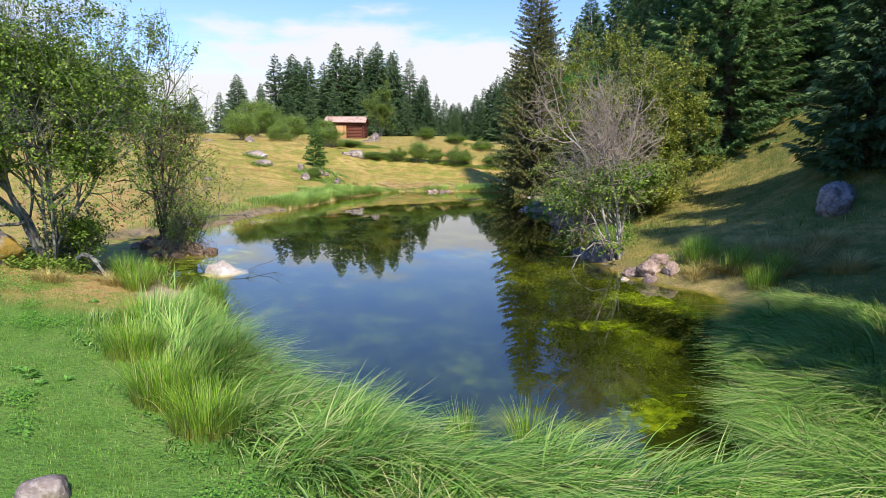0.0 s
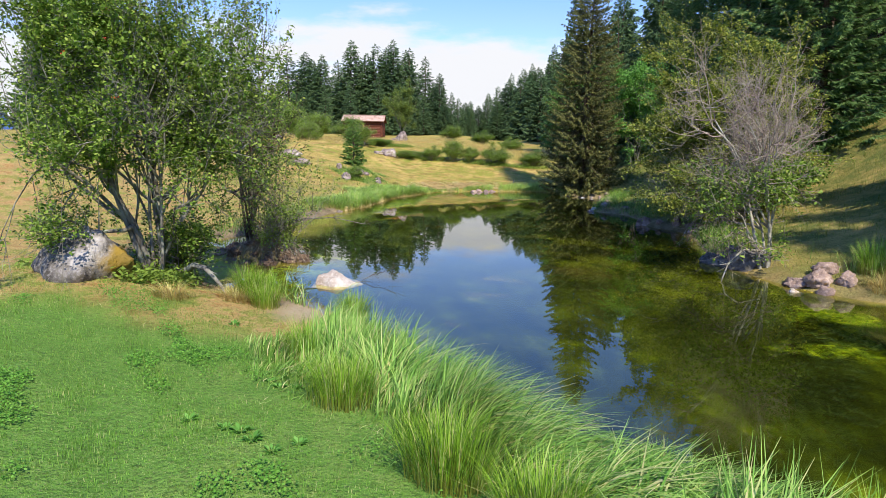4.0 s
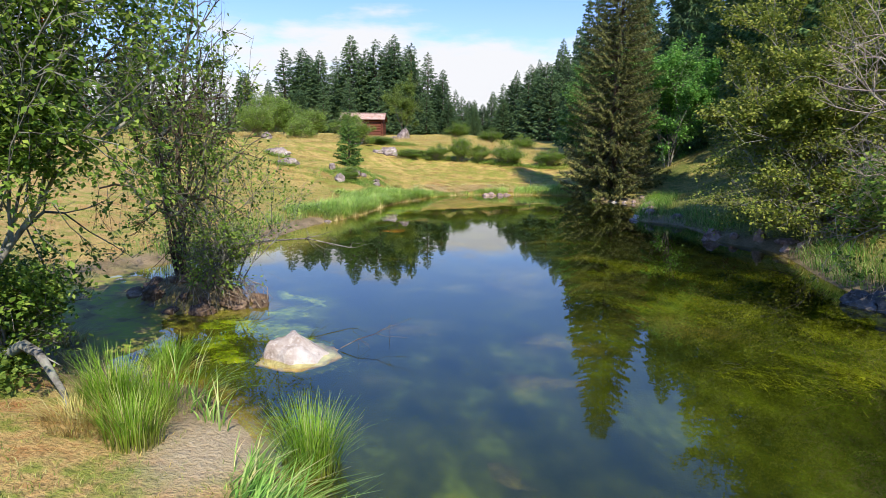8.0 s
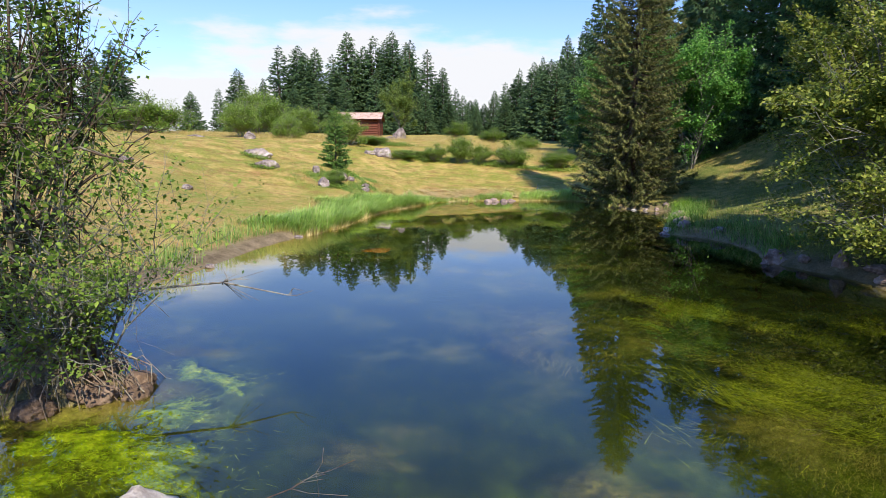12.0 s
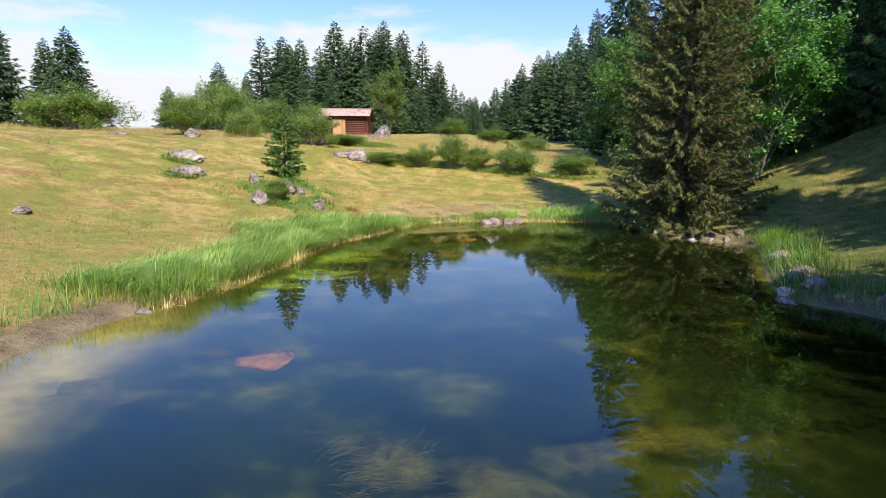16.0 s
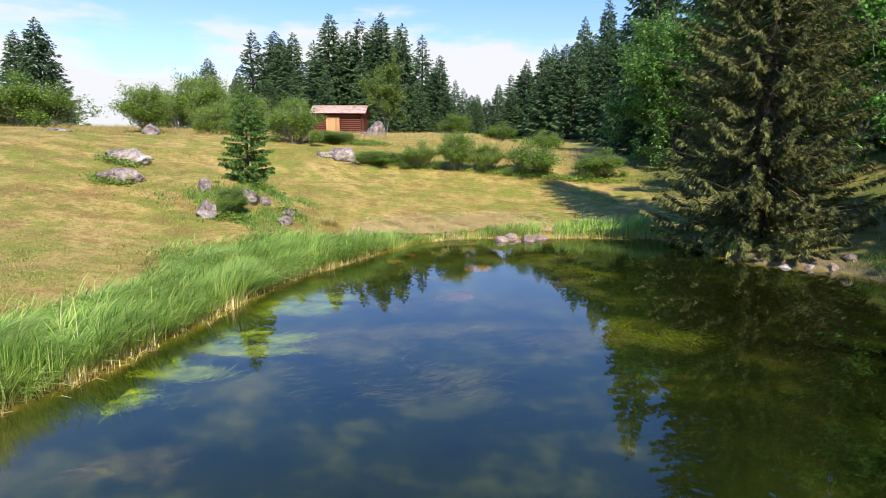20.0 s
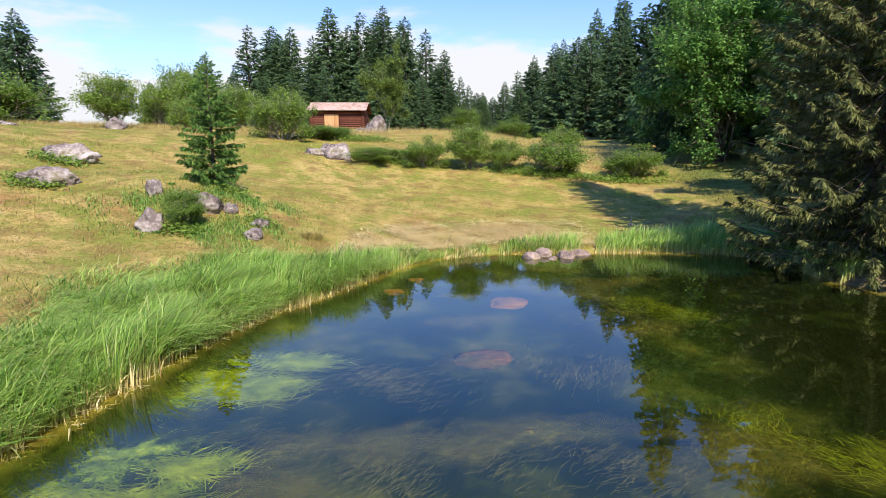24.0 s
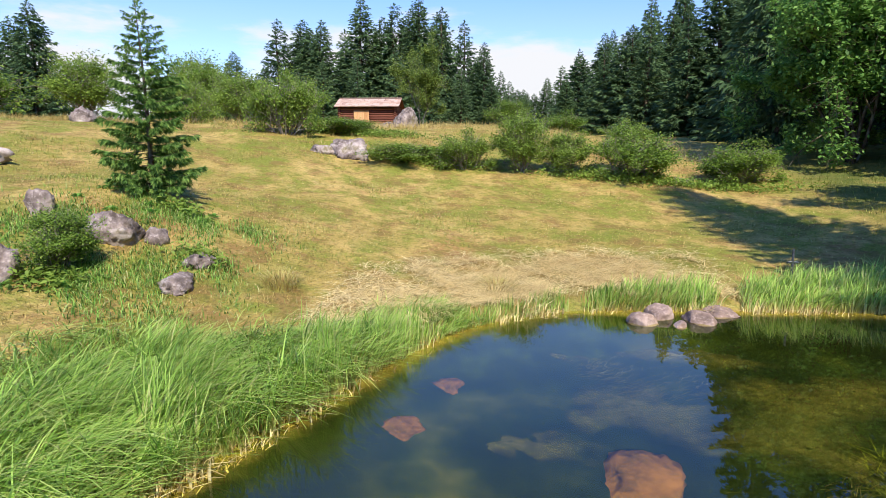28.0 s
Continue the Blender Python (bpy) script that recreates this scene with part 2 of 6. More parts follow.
def rock_material(name, dark, mid, light, moss=None, spots=0.7, stain=None, side=False):
    m = Mat(name, 0.88, 0, 0.25)
    f = m.noise(2.2, 7, 0.62)
    g = m.noise(17, 5, 0.7)
    col = m.ramp(f, (0.36, dark), (0.50, mid), (0.64, light))
    col = m.mix(m.range(g, 0.52, 0.70, 0, 0.75), col, light)
    col = m.mix(m.range(m.noise(6, 4), 0.58, 0.70, 0, spots), col, dark)
    if moss:
        if side:
            sx = m.n.new("ShaderNodeSeparateXYZ")
            m.l.new(m.co, sx.inputs["Vector"])
            col = m.mix(m.range(m.mix(0.35, sx.outputs["X"], m.noise(3, 6, 0.65)), 0.46, 0.56, 0, 0.9), col, moss)
        else:
            col = m.mix(m.range(m.noise(1.6, 6, 0.65), 0.55, 0.64, 0, 0.85), col, moss)
    if stain:
        sep = m.n.new("ShaderNodeSeparateXYZ")
        m.l.new(m.co, sep.inputs["Vector"])
        low = m.mix(0.10, sep.outputs["Z"], m.noise(4, 4))
        col = m.mix(m.range(low, 0.06, -0.04, 0, 0.8), col, stain)
    h = m.mix(0.5, f, m.mix(0.5, g, m.noise(42, 4, 0.7)))
    return m.color(col).bump(h, 1.0, 0.05).m


M_ROCK = rock_material("grey_rock", (0.080, 0.060, 0.052), (0.250, 0.195, 0.175), (0.46, 0.39, 0.355), (0.17, 0.14, 0.06), 0.9)
M_ROCK_PALE = rock_material("pale_rock", (0.33, 0.25, 0.18), (0.47, 0.40, 0.33), (0.60, 0.55, 0.49), None, 0.25)
M_ROCK_WHITE = rock_material("whitish_boulder_rock", (0.27, 0.20, 0.155), (0.40, 0.34, 0.295), (0.56, 0.50, 0.45), None, 0.4, (0.46, 0.26, 0.06))
M_ROCK_PINK = rock_material("pinkish_rock", (0.16, 0.11, 0.09), (0.30, 0.21, 0.17), (0.46, 0.35, 0.30))
M_ROCK_MOSS = rock_material("mossy_boulder_rock", (0.06, 0.052, 0.045), (0.17, 0.15, 0.135), (0.42, 0.385, 0.37), (0.30, 0.19, 0.02), 0.8, None, True)
M_CLOD = rock_material("earthy_clods", (0.075, 0.048, 0.030), (0.17, 0.11, 0.072), (0.30, 0.21, 0.145))
M_ROCK_SUNK = rock_material("algae_covered_stone", (0.065, 0.034, 0.010), (0.165, 0.070, 0.016), (0.25, 0.105, 0.026), None, 0.4, (0.035, 0.048, 0.034))
M_ROCK_DARK = rock_material("dark_wet_rock", (0.05, 0.045, 0.04), (0.12, 0.11, 0.10), (0.22, 0.20, 0.19))

# ground: zones of lawn, meadow, straw, mud, hill, and the bed of the pond
g = Mat("ground_cover", 0.95, 0, 0.1).world()
n1, n2, n3 = g.noise(0.35, 5, 0.6), g.noise(2.6, 5, 0.65), g.noise(22, 4, 0.7)
meadow = g.ramp(n1, (0.34, (0.255, 0.240, 0.048)), (0.44, (0.450, 0.320, 0.090)), (0.54, (0.560, 0.390, 0.130)), (0.64, (0.440, 0.240, 0.090)))
n4 = g.noise(0.8, 6, 0.65)
meadow = g.mix(g.range(n4, 0.46, 0.57, 0, 0.85), meadow, (0.215, 0.245, 0.034))
meadow = g.mix(g.range(n2, 0.52, 0.66, 0, 0.6), meadow, (0.210, 0.255, 0.030))
meadow = g.mix(g.range(g.noise(1.7, 5, 0.65), 0.50, 0.62, 0, 0.7), meadow, (0.260, 0.140, 0.052))
meadow = g.mix(g.range(n2, 0.40, 0.26, 0, 0.6), meadow, (0.52, 0.40, 0.16))
meadow = g.mix(g.range(g.noise(7, 5, 0.65), 0.50, 0.62, 0, 0.6), meadow, (0.190, 0.170, 0.028))
lawn = g.ramp(g.mix(0.5, n2, n1), (0.3, (0.075, 0.175, 0.024)), (0.5, (0.120, 0.245, 0.038)), (0.72, (0.205, 0.285, 0.065)))
dry = g.ramp(n2, (0.32, (0.36, 0.15, 0.055)), (0.47, (0.48, 0.32, 0.13)), (0.57, (0.25, 0.26, 0.055)), (0.70, (0.15, 0.23, 0.04)))
mud = g.ramp(n2, (0.3, (0.12, 0.085, 0.050)), (0.7, (0.34, 0.250, 0.155)))
hill = g.ramp(g.mix(0.5, n2, n1), (0.34, (0.070, 0.120, 0.024)), (0.48, (0.165, 0.175, 0.044)), (0.62, (0.42, 0.31, 0.10)))
# near-black bed: the murk of deep water is put into its colour
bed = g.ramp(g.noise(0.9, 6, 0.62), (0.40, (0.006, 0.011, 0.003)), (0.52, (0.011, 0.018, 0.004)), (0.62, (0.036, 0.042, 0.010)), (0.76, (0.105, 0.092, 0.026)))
col = g.mix(g.attr("lawn"), meadow, lawn)
col = g.mix(g.attr("hill"), col, hill)
col = g.mix(g.attr("dry"), col, dry)
col = g.mix(g.attr("mud"), col, mud)
n5 = g.noise(60, 3, 0.7)
col = g.mix(g.range(n3, 0.48, 0.68, 0, 0.8), col, g.mix(0.65, col, (0.05, 0.055, 0.016)))
col = g.mix(g.range(n5, 0.55, 0.70, 0, 0.6), col, g.mix(0.5, col, (0.62, 0.52, 0.26)))
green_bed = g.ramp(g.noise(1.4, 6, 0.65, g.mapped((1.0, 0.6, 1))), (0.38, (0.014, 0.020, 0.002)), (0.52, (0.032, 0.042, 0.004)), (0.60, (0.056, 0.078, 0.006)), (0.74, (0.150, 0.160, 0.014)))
# darker where the water mirrors dark trees; that dark is painted on the bed
green_bed = g.mix(g.attr("mirror_dark"), green_bed, g.ramp(g.noise(1.1, 6, 0.65), (0.50, (0.004, 0.006, 0.001)), (0.64, (0.012, 0.018, 0.003)), (0.76, (0.055, 0.060, 0.007))))
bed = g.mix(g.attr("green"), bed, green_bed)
sand = g.ramp(n3, (0.3, (0.36, 0.27, 0.16)), (0.7, (0.52, 0.42, 0.28)))
col = g.mix(g.attr("sand"), col, sand)
marsh = g.ramp(g.noise(2.2, 6, 0.65), (0.34, (0.16, 0.105, 0.050)), (0.46, (0.28, 0.215, 0.085)), (0.56, (0.29, 0.31, 0.055)), (0.70, (0.42, 0.30, 0.13)))
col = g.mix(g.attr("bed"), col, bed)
col = g.mix(g.attr("shoal"), col, g.ramp(g.noise(1.6, 5, 0.6), (0.35, (0.13, 0.105, 0.060)), (0.65, (0.30, 0.235, 0.145))))
col = g.mix(g.attr("marsh"), col, marsh)
g.color(col).bump(g.mix(0.6, n2, n3), 1.0, 0.10)
g.l.new(g.range(g.attr("bed"), 0.0, 1.0, 1.0, 0.12), [n for n in g.n if n.bl_idname == "ShaderNodeBump"][0].inputs["Strength"])
M_GROUND = g.m

w = Mat("pond_water", 0.0, 0, 0.5).world()
w.p.inputs["Transmission Weight"].default_value = 1.0
w.p.inputs["IOR"].default_value = 1.45
w.color((0.56, 0.62, 0.17))
w.p.inputs["Roughness"].default_value = 0.004
w.bump(w.noise(2.2, 3, 0.5, w.mapped((1.0, 0.5, 1))), 0.008, 0.02)
M_WATER = w.m

a = Mat("green_algae", 0.85, 0, 0.2).world()
M_ALGAE = a.color(a.ramp(a.noise(5, 5), (0.3, (0.07, 0.095, 0.004)), (0.55, (0.17, 0.21, 0.010)), (0.8, (0.34, 0.37, 0.025)))).bump(a.noise(14, 4), 0.8, 0.04).m
a = Mat("loose_algae_mat", 0.9, 0, 0.1).world()
a.color(a.ramp(a.noise(6, 6, 0.65), (0.3, (0.025, 0.042, 0.003)), (0.5, (0.110, 0.155, 0.007)), (0.75, (0.32, 0.37, 0.018)))).bump(a.noise(16, 5), 1.0, 0.05)


def loose(a, at=0.25, soft=0.6, size=5.5):
    """Holes and a ragged, thinning edge for a mat of plants in the water."""
    lift = a.n.new("ShaderNodeMath")
    lift.operation = "ADD"
    a.l.new(a.attr("fade"), lift.inputs[0])
    a.l.new(a.range(a.noise(size, 7, 0.7), 0.2, 0.8, -0.75, 0.75), lift.inputs[1])
    a.l.new(a.range(lift.outputs[0], at, at + soft), a.p.inputs["Alpha"])
    return a.m


M_ALGAE_MAT = loose(a)
a = Mat("loose_weed_mat", 0.9, 0, 0.1).world()
a.color(a.ramp(a.noise(9, 6, 0.7), (0.3, (0.045, 0.045, 0.014)), (0.5, (0.105, 0.095, 0.030)), (0.75, (0.20, 0.17, 0.065)))).bump(a.noise(20, 5), 1.0, 0.05)
M_WEED_MAT = loose(a, 0.15, 1.6, 2.4)
a = Mat("pond_weed", 0.85, 0, 0.2).world()
M_WEED = a.color(a.ramp(a.noise(7, 5), (0.3, (0.060, 0.056, 0.014)), (0.55, (0.125, 0.108, 0.030)), (0.8, (0.22, 0.18, 0.060)))).bump(a.noise(14, 4), 0.8, 0.04).m

a = Mat("olive_pond_weed", 0.85, 0, 0.2).world()
M_OLIVE_WEED = a.color(a.mix(0.5, a.ramp(a.noise(1.6, 5, 0.6), (0.35, (0.030, 0.042, 0.003)), (0.52, (0.085, 0.115, 0.007)), (0.70, (0.22, 0.24, 0.018))), a.ramp(a.island(), (0.0, (0.025, 0.036, 0.003)), (1.0, (0.24, 0.25, 0.016))))).m

k = Mat("dark_red_logs", 0.8, 0, 0.2)
kf = k.noise(1.0, 5, 0.6, k.mapped((1.5, 26, 26)))
M_LOG = k.color(k.mix(0.4, k.ramp(kf, (0.3, (0.075, 0.022, 0.014)), (0.7, (0.20, 0.068, 0.042))), k.ramp(k.rand(), (0, (0.07, 0.02, 0.013)), (1, (0.19, 0.07, 0.045))))).bump(kf, 0.5, 0.01).m
k = Mat("door_planks", 0.75, 0, 0.2)
kf = k.noise(1.0, 5, 0.6, k.mapped((26, 26, 1.5)))
M_DOOR = k.color(k.mix(0.45, k.ramp(kf, (0.3, (0.42, 0.20, 0.075)), (0.7, (0.62, 0.36, 0.17))), k.ramp(k.rand(), (0, (0.33, 0.15, 0.06)), (1, (0.66, 0.40, 0.20))))).bump(kf, 0.4, 0.008).m
k = Mat("roof_shingles", 0.8, 0, 0.2)
kf = k.noise(3.0, 5, 0.6)
M_ROOF = k.color(k.mix(0.55, k.ramp(kf, (0.35, (0.30, 0.18, 0.13)), (0.6, (0.50, 0.33, 0.26))), k.ramp(k.rand(), (0, (0.22, 0.13, 0.10)), (0.2, (0.45, 0.29, 0.22)), (1, (0.58, 0.43, 0.35))))).bump(kf, 0.4, 0.01).m
k = Mat("grey_post_metal", 0.5, 0.6, 0.4)
M_POST = k.color(k.ramp(k.noise(30), (0.3, (0.05, 0.055, 0.06)), (0.7, (0.12, 0.13, 0.14)))).m
# the blue of distance haze is put straight into the slope's colour
k = Mat("haze_tinted_forest_slope", 1.0, 0, 0.0).world()
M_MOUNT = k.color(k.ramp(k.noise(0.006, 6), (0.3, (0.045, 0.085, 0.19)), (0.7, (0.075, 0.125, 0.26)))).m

k = Mat("red_berries", 0.4, 0, 0.4)
M_BERRY = k.color(k.ramp(k.island(), (0.0, (0.35, 0.03, 0.015)), (1.0, (0.60, 0.09, 0.03)))).m


# ---- mesh helpers ----
def ss(a, b, v):
    t = np.clip((v - a) / (b - a), 0, 1)
    return t * t * (3 - 2 * t)


def quads(name, verts, faces, mat, smooth=False):
    """A mesh from arrays of vertices (n, 3) and quads (m, 4)."""
    me = bpy.data.meshes.new(name)
    verts, faces = np.asarray(verts, np.float32), np.asarray(faces, np.int32)
    k = faces.shape[1]
    me.vertices.add(len(verts))
    me.vertices.foreach_set("co", verts.ravel())
    me.loops.add(faces.size)
    me.loops.foreach_set("vertex_index", faces.ravel())
    me.polygons.add(len(faces))
    me.polygons.foreach_set("loop_start", np.arange(len(faces), dtype=np.int32) * k)
    if smooth:
        me.polygons.foreach_set("use_smooth", np.ones(len(faces), bool))
    me.update(calc_edges=True)
    me.validate()
    me.materials.append(mat)
    return me


def float_layer(me, name, values):
    me.attributes.new(name, "FLOAT", "POINT").data.foreach_set("value", np.asarray(values, np.float32))


def child(name, me, parent, label=""):
    ob = new(name, me)
    ob.parent = parent
    return tagged(ob, label)


def kites(p, d, side, length, width, bend=0.0):
    """Leaves and twigs: kite-shaped quads from p along d, as wide as width across side."""
    length, width = np.asarray(length)[:, None], np.asarray(width)[:, None]
    mid = p + d * length * 0.45
    tip = p + d * length
    tip[:, 2] -= bend * length[:, 0]
    v = np.stack([p, mid + side * width / 2, tip, mid - side * width / 2], 1).reshape(-1, 3)
    return v, np.arange(len(v)).reshape(-1, 4)


def unit(v):
    return v / np.maximum(np.linalg.norm(v, axis=-1, keepdims=True), 1e-9)


class Tubes:
    """Collects tapered branches as one mesh."""

    def __init__(self, sides=6):
        self.v, self.f, self.count, self.sides = [], [], 0, sides

    def add(self, points, radii):
        pts, k = np.asarray(points, float), self.sides
        d = unit(np.gradient(pts, axis=0))
        ref = np.where(np.abs(d[:, 2:3]) > 0.9, [[1.0, 0, 0]], [[0, 0, 1.0]])
        s = unit(np.cross(d, ref))
        u = np.cross(s, d)
        ang = np.arange(k) * 2 * np.pi / k
        ring = s[:, None] * np.cos(ang)[None, :, None] + u[:, None] * np.sin(ang)[None, :, None]
        v = pts[:, None] + ring * np.asarray(radii)[:, None, None]
        i = np.arange(len(pts) - 1)[:, None] * k
        j, j2 = np.arange(k)[None], (np.arange(k)[None] + 1) % k
        f = np.stack([i + j, i + j2, i + k + j2, i + k + j], -1).reshape(-1, 4) + self.count
        self.v.append(v.reshape(-1, 3))
        self.f.append(f)
        self.count += len(pts) * k

    def mesh(self, name, mat):
        return quads(name, np.concatenate(self.v), np.concatenate(self.f), mat, True)


# ---- the lie of the land ----
SHORE = [(-5.0, 11.3), (-4.3, 10.3), (-3.5, 9.1), (-2.8, 8.3), (-1.9, 7.2), (-1.2, 6.3), (-0.5, 5.9), (0.2, 5.6), (1.4, 5.3), (2.4, 5.4),
    (3.0, 6.4), (3.3, 7.7), (4.0, 9.4), (4.8, 10.9), (5.0, 11.9), (4.1, 12.5), (3.5, 13.6), (3.3, 15.2), (3.6, 17.5), (4.1, 19.4),
    (4.3, 20.7), (3.8, 21.6), (3.4, 22.6), (3.9, 23.9), (3.7, 25.8), (2.7, 26.7), (2.9, 27.8), (3.9, 30.2), (4.8, 32.2)] + [(4.8, 33.2),
    (3.4, 33.9), (2.8, 34.9), (2.8, 36.2), (2.4, 37.6), (0.8, 37.8), (-1.0, 37.6), (-2.5, 37.5), (-3.6, 37.1), (-4.4, 36.3), (-4.8, 35.4),
    (-5.2, 34.5), (-5.7, 33.2), (-6.2, 32.2), (-6.5, 30.4), (-6.7, 28.6), (-7.0, 26.8), (-7.7, 24.8), (-8.0, 22.8), (-8.1, 21.0), (-8.5, 19.4),
    (-9.4, 17.6), (-9.9, 16.0), (-9.2, 14.2), (-8.0, 13.2), (-7.0, 12.5), (-6.4, 11.8), (-5.8, 12.1)]


def rounded(points, times):
    p = np.array(points, float)
    for _ in range(times):
        q = np.roll(p, -1, 0)
        p = np.stack([0.75 * p + 0.25 * q, 0.25 * p + 0.75 * q], 1).reshape(-1, 2)
    return p


SHORE_LINE = rounded(SHORE, 1)


def shore_distance(x, y):
    """How far (x, y) is from the shore line: above 0 on land, below 0 in the pond."""
    p = np.stack([np.ravel(x), np.ravel(y)], -1).astype(float)
    a, b = SHORE_LINE, np.roll(SHORE_LINE, -1, 0)
    best, inside = np.full(len(p), 1e9), np.zeros(len(p), bool)
    for (ax, ay), (bx, by) in zip(a, b):
        ex, ey = bx - ax, by - ay
        t = np.clip(((p[:, 0] - ax) * ex + (p[:, 1] - ay) * ey) / (ex * ex + ey * ey), 0, 1)
        best = np.minimum(best, np.hypot(p[:, 0] - ax - t * ex, p[:, 1] - ay - t * ey))
        cross = (ay > p[:, 1]) != (by > p[:, 1])
        if ay != by:
            inside ^= cross & (p[:, 0] < (p[:, 1] - ay) / (by - ay) * ex + ax)
    return np.where(inside, -best, best).reshape(np.shape(x))


def waves(x, y, f, s):
    return (np.sin(x * f + s) * np.cos(y * f * 1.13 + 2.1 * s) + 0.5 * np.sin(x * f * 2.3 + y * f * 1.7 + 3 * s)) / 1.5


def marsh_zone(x, y):
    """The silted corner between the bank and the islet."""
    return np.maximum(np.exp(-(((x + 8.65) / 2.0) ** 2 + ((y - 14.7) / 2.7) ** 2) ** 2), np.exp(-(((x + 7.5) / 0.95) ** 2 + ((y - 13.4) / 0.95) ** 2) ** 2))


def land(x, y, d=None):
    """The height of the ground."""
    x, y = np.asarray(x, float), np.asarray(y, float)
    d = shore_distance(x, y) if d is None else d
    o = np.maximum(d, 0)
    north = ss(9, 22, y)
    left = 0.11 * ss(0, 0.35, o) + 0.24 * ss(0.3, 3, o) + 2.0 * ss(1.5, 16, o) * north * (1 - 0.38 * ss(-5, 3, x)) + 0.042 * np.minimum(o, 55)
    right = 0.11 * ss(0, 0.35, o) + (0.5 + 0.5 * ss(3, 13, y)) * (0.25 * o + 4.5 * ss(3, 16, o)) * np.where(o > 40, 40 / np.maximum(o, 1), 1)
    wr = ss(1.0, 6.5, x) * (1 - 0.95 * ss(35, 45, y))
    z = left * (1 - wr) + right * wr
    z += 0.5 * np.exp(-((x + 9.7) ** 2 + (y - 38.0) ** 2) / 5.5) * (o > 0)
    z += 0.30 * np.exp(-((x + 8.0) ** 2 / 3 + (y - 10.6) ** 2 / 2)) * (o > 0)
    z -= 0.35 * ss(-3, 6, x) * ss(41, 52, y)
    z -= 0.42 * np.exp(-((x + 15.5) / 12) ** 2 - ((y - 82) / 14) ** 2)
    z -= 0.10 * np.maximum(-30 - x, 0) * np.exp(-np.maximum(-30 - x, 0) / 80)
    z += (0.07 * waves(x, y, 0.55, 1.3) + 0.03 * waves(x, y, 1.7, 0.4)) * ss(0.5, 4, o)
    i = np.maximum(-d, 0)
    depth = 0.03 * ss(0, 0.1, i) + 0.22 * ss(0, 1.2, i) + 0.75 * ss(0.8, 4.0, i)
    depth = depth * (1 - 0.55 * np.exp(-((x + 7.6) ** 2 / 3.5 + (y - 14.6) ** 2 / 6)))
    z = np.where(d > 0, z, -depth + 0.05 * waves(x, y, 1.3, 2.0) * ss(0.4, 1.5, i))
    m = marsh_zone(x, y) * (d <= 0.1)
    z = z * (1 - m) + m * (0.064 + 0.026 * waves(x, y, 2.3, 0.6) + 0.03 * waves(x, y, 5.3, 1.6))
    z += (0.62 - 0.25 * m) * np.exp(-(((x + 7.02) / 0.92) ** 2 + ((y - 15.15) / 0.52) ** 2) ** 2) * (d <= 0)
    return z


def land1(x, y):
    return float(land(np.array([x]), np.array([y]))[0])


def spread(lo, hi, step, far, grow):
    """Coordinates with even steps from lo to hi, and ever longer ones out to far."""
    mid = list(np.arange(lo, hi + step / 2, step))
    out, s = [], step
    while sum(out) < far:
        s *= grow
        out.append(s)
    ext = np.cumsum(out)
    return np.array(list(lo - ext[::-1]) + mid + list(mid[-1] + ext))


gx, gy = spread(-16, 14, 0.2, 2600, 1.16), spread(0, 46, 0.2, 2600, 1.16)
GX, GY = np.meshgrid(gx, gy)
GD = shore_distance(GX, GY)
GZ = land(GX, GY, GD)
nx, ny = len(gx), len(gy)
idx = (np.arange(ny - 1)[:, None] * nx + np.arange(nx - 1)[None]).ravel()
ground_mesh = quads("ground", np.stack([GX.ravel(), GY.ravel(), GZ.ravel()], -1), np.stack([idx, idx + 1, idx + nx + 1, idx + nx], -1), M_GROUND, True)


def lawn_zone(x, y, d):
    return ss(10.2, 8.4, y + 0.5 * waves(x, y, 1.1, 0.3)) * ss(4, 2, x)


def dry_zone(x, y, d):
    near = ss(8.4, 9.6, y + 0.5 * waves(x, y, 1.1, 0.3)) * ss(13.6, 12.2, y) * ss(-3, -4, x) * ss(-13, -10, x) * 0.9
    north = 0.35 * ss(-6.6, -5.4, x) * ss(0.5, -0.5, x) * ss(36.5, 37.5, y) * ss(2.6, 1.2, d)
    west = 0.6 * ss(-7.5, -9.5, x) * ss(11, 13, y) * ss(36, 24, y)
    return np.clip(near + north + west, 0, 1) * (d > 0)


float_layer(ground_mesh, "lawn", lawn_zone(GX, GY, GD).ravel())
float_layer(ground_mesh, "dry", dry_zone(GX, GY, GD).ravel())
float_layer(ground_mesh, "hill", (ss(2.5, 5.5, GX) * ss(60, 45, GY)).ravel())
mud_amount = ss(1.0, 0.3, GD) * ss(-0.3, 0.0, GD) * np.clip(ss(-6.5, -7.2, GX) + ss(2.5, 3.2, GX) * (0.35 + 0.5 * ss(15, 17, GY)) + ss(-4.6, -5.2, GX) * ss(13, 12, GY), 0, 1)
isle = np.exp(-(((GX + 7.02) / 1.1) ** 2 + ((GY - 15.15) / 0.75) ** 2) ** 2)
mud_amount = np.clip(mud_amount + isle, 0, 1)
float_layer(ground_mesh, "mud", mud_amount.ravel())
float_layer(ground_mesh, "marsh", (marsh_zone(GX, GY) * (1 - isle) * ss(0.5, 0.1, GD)).ravel())
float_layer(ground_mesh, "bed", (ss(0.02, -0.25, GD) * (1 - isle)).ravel())
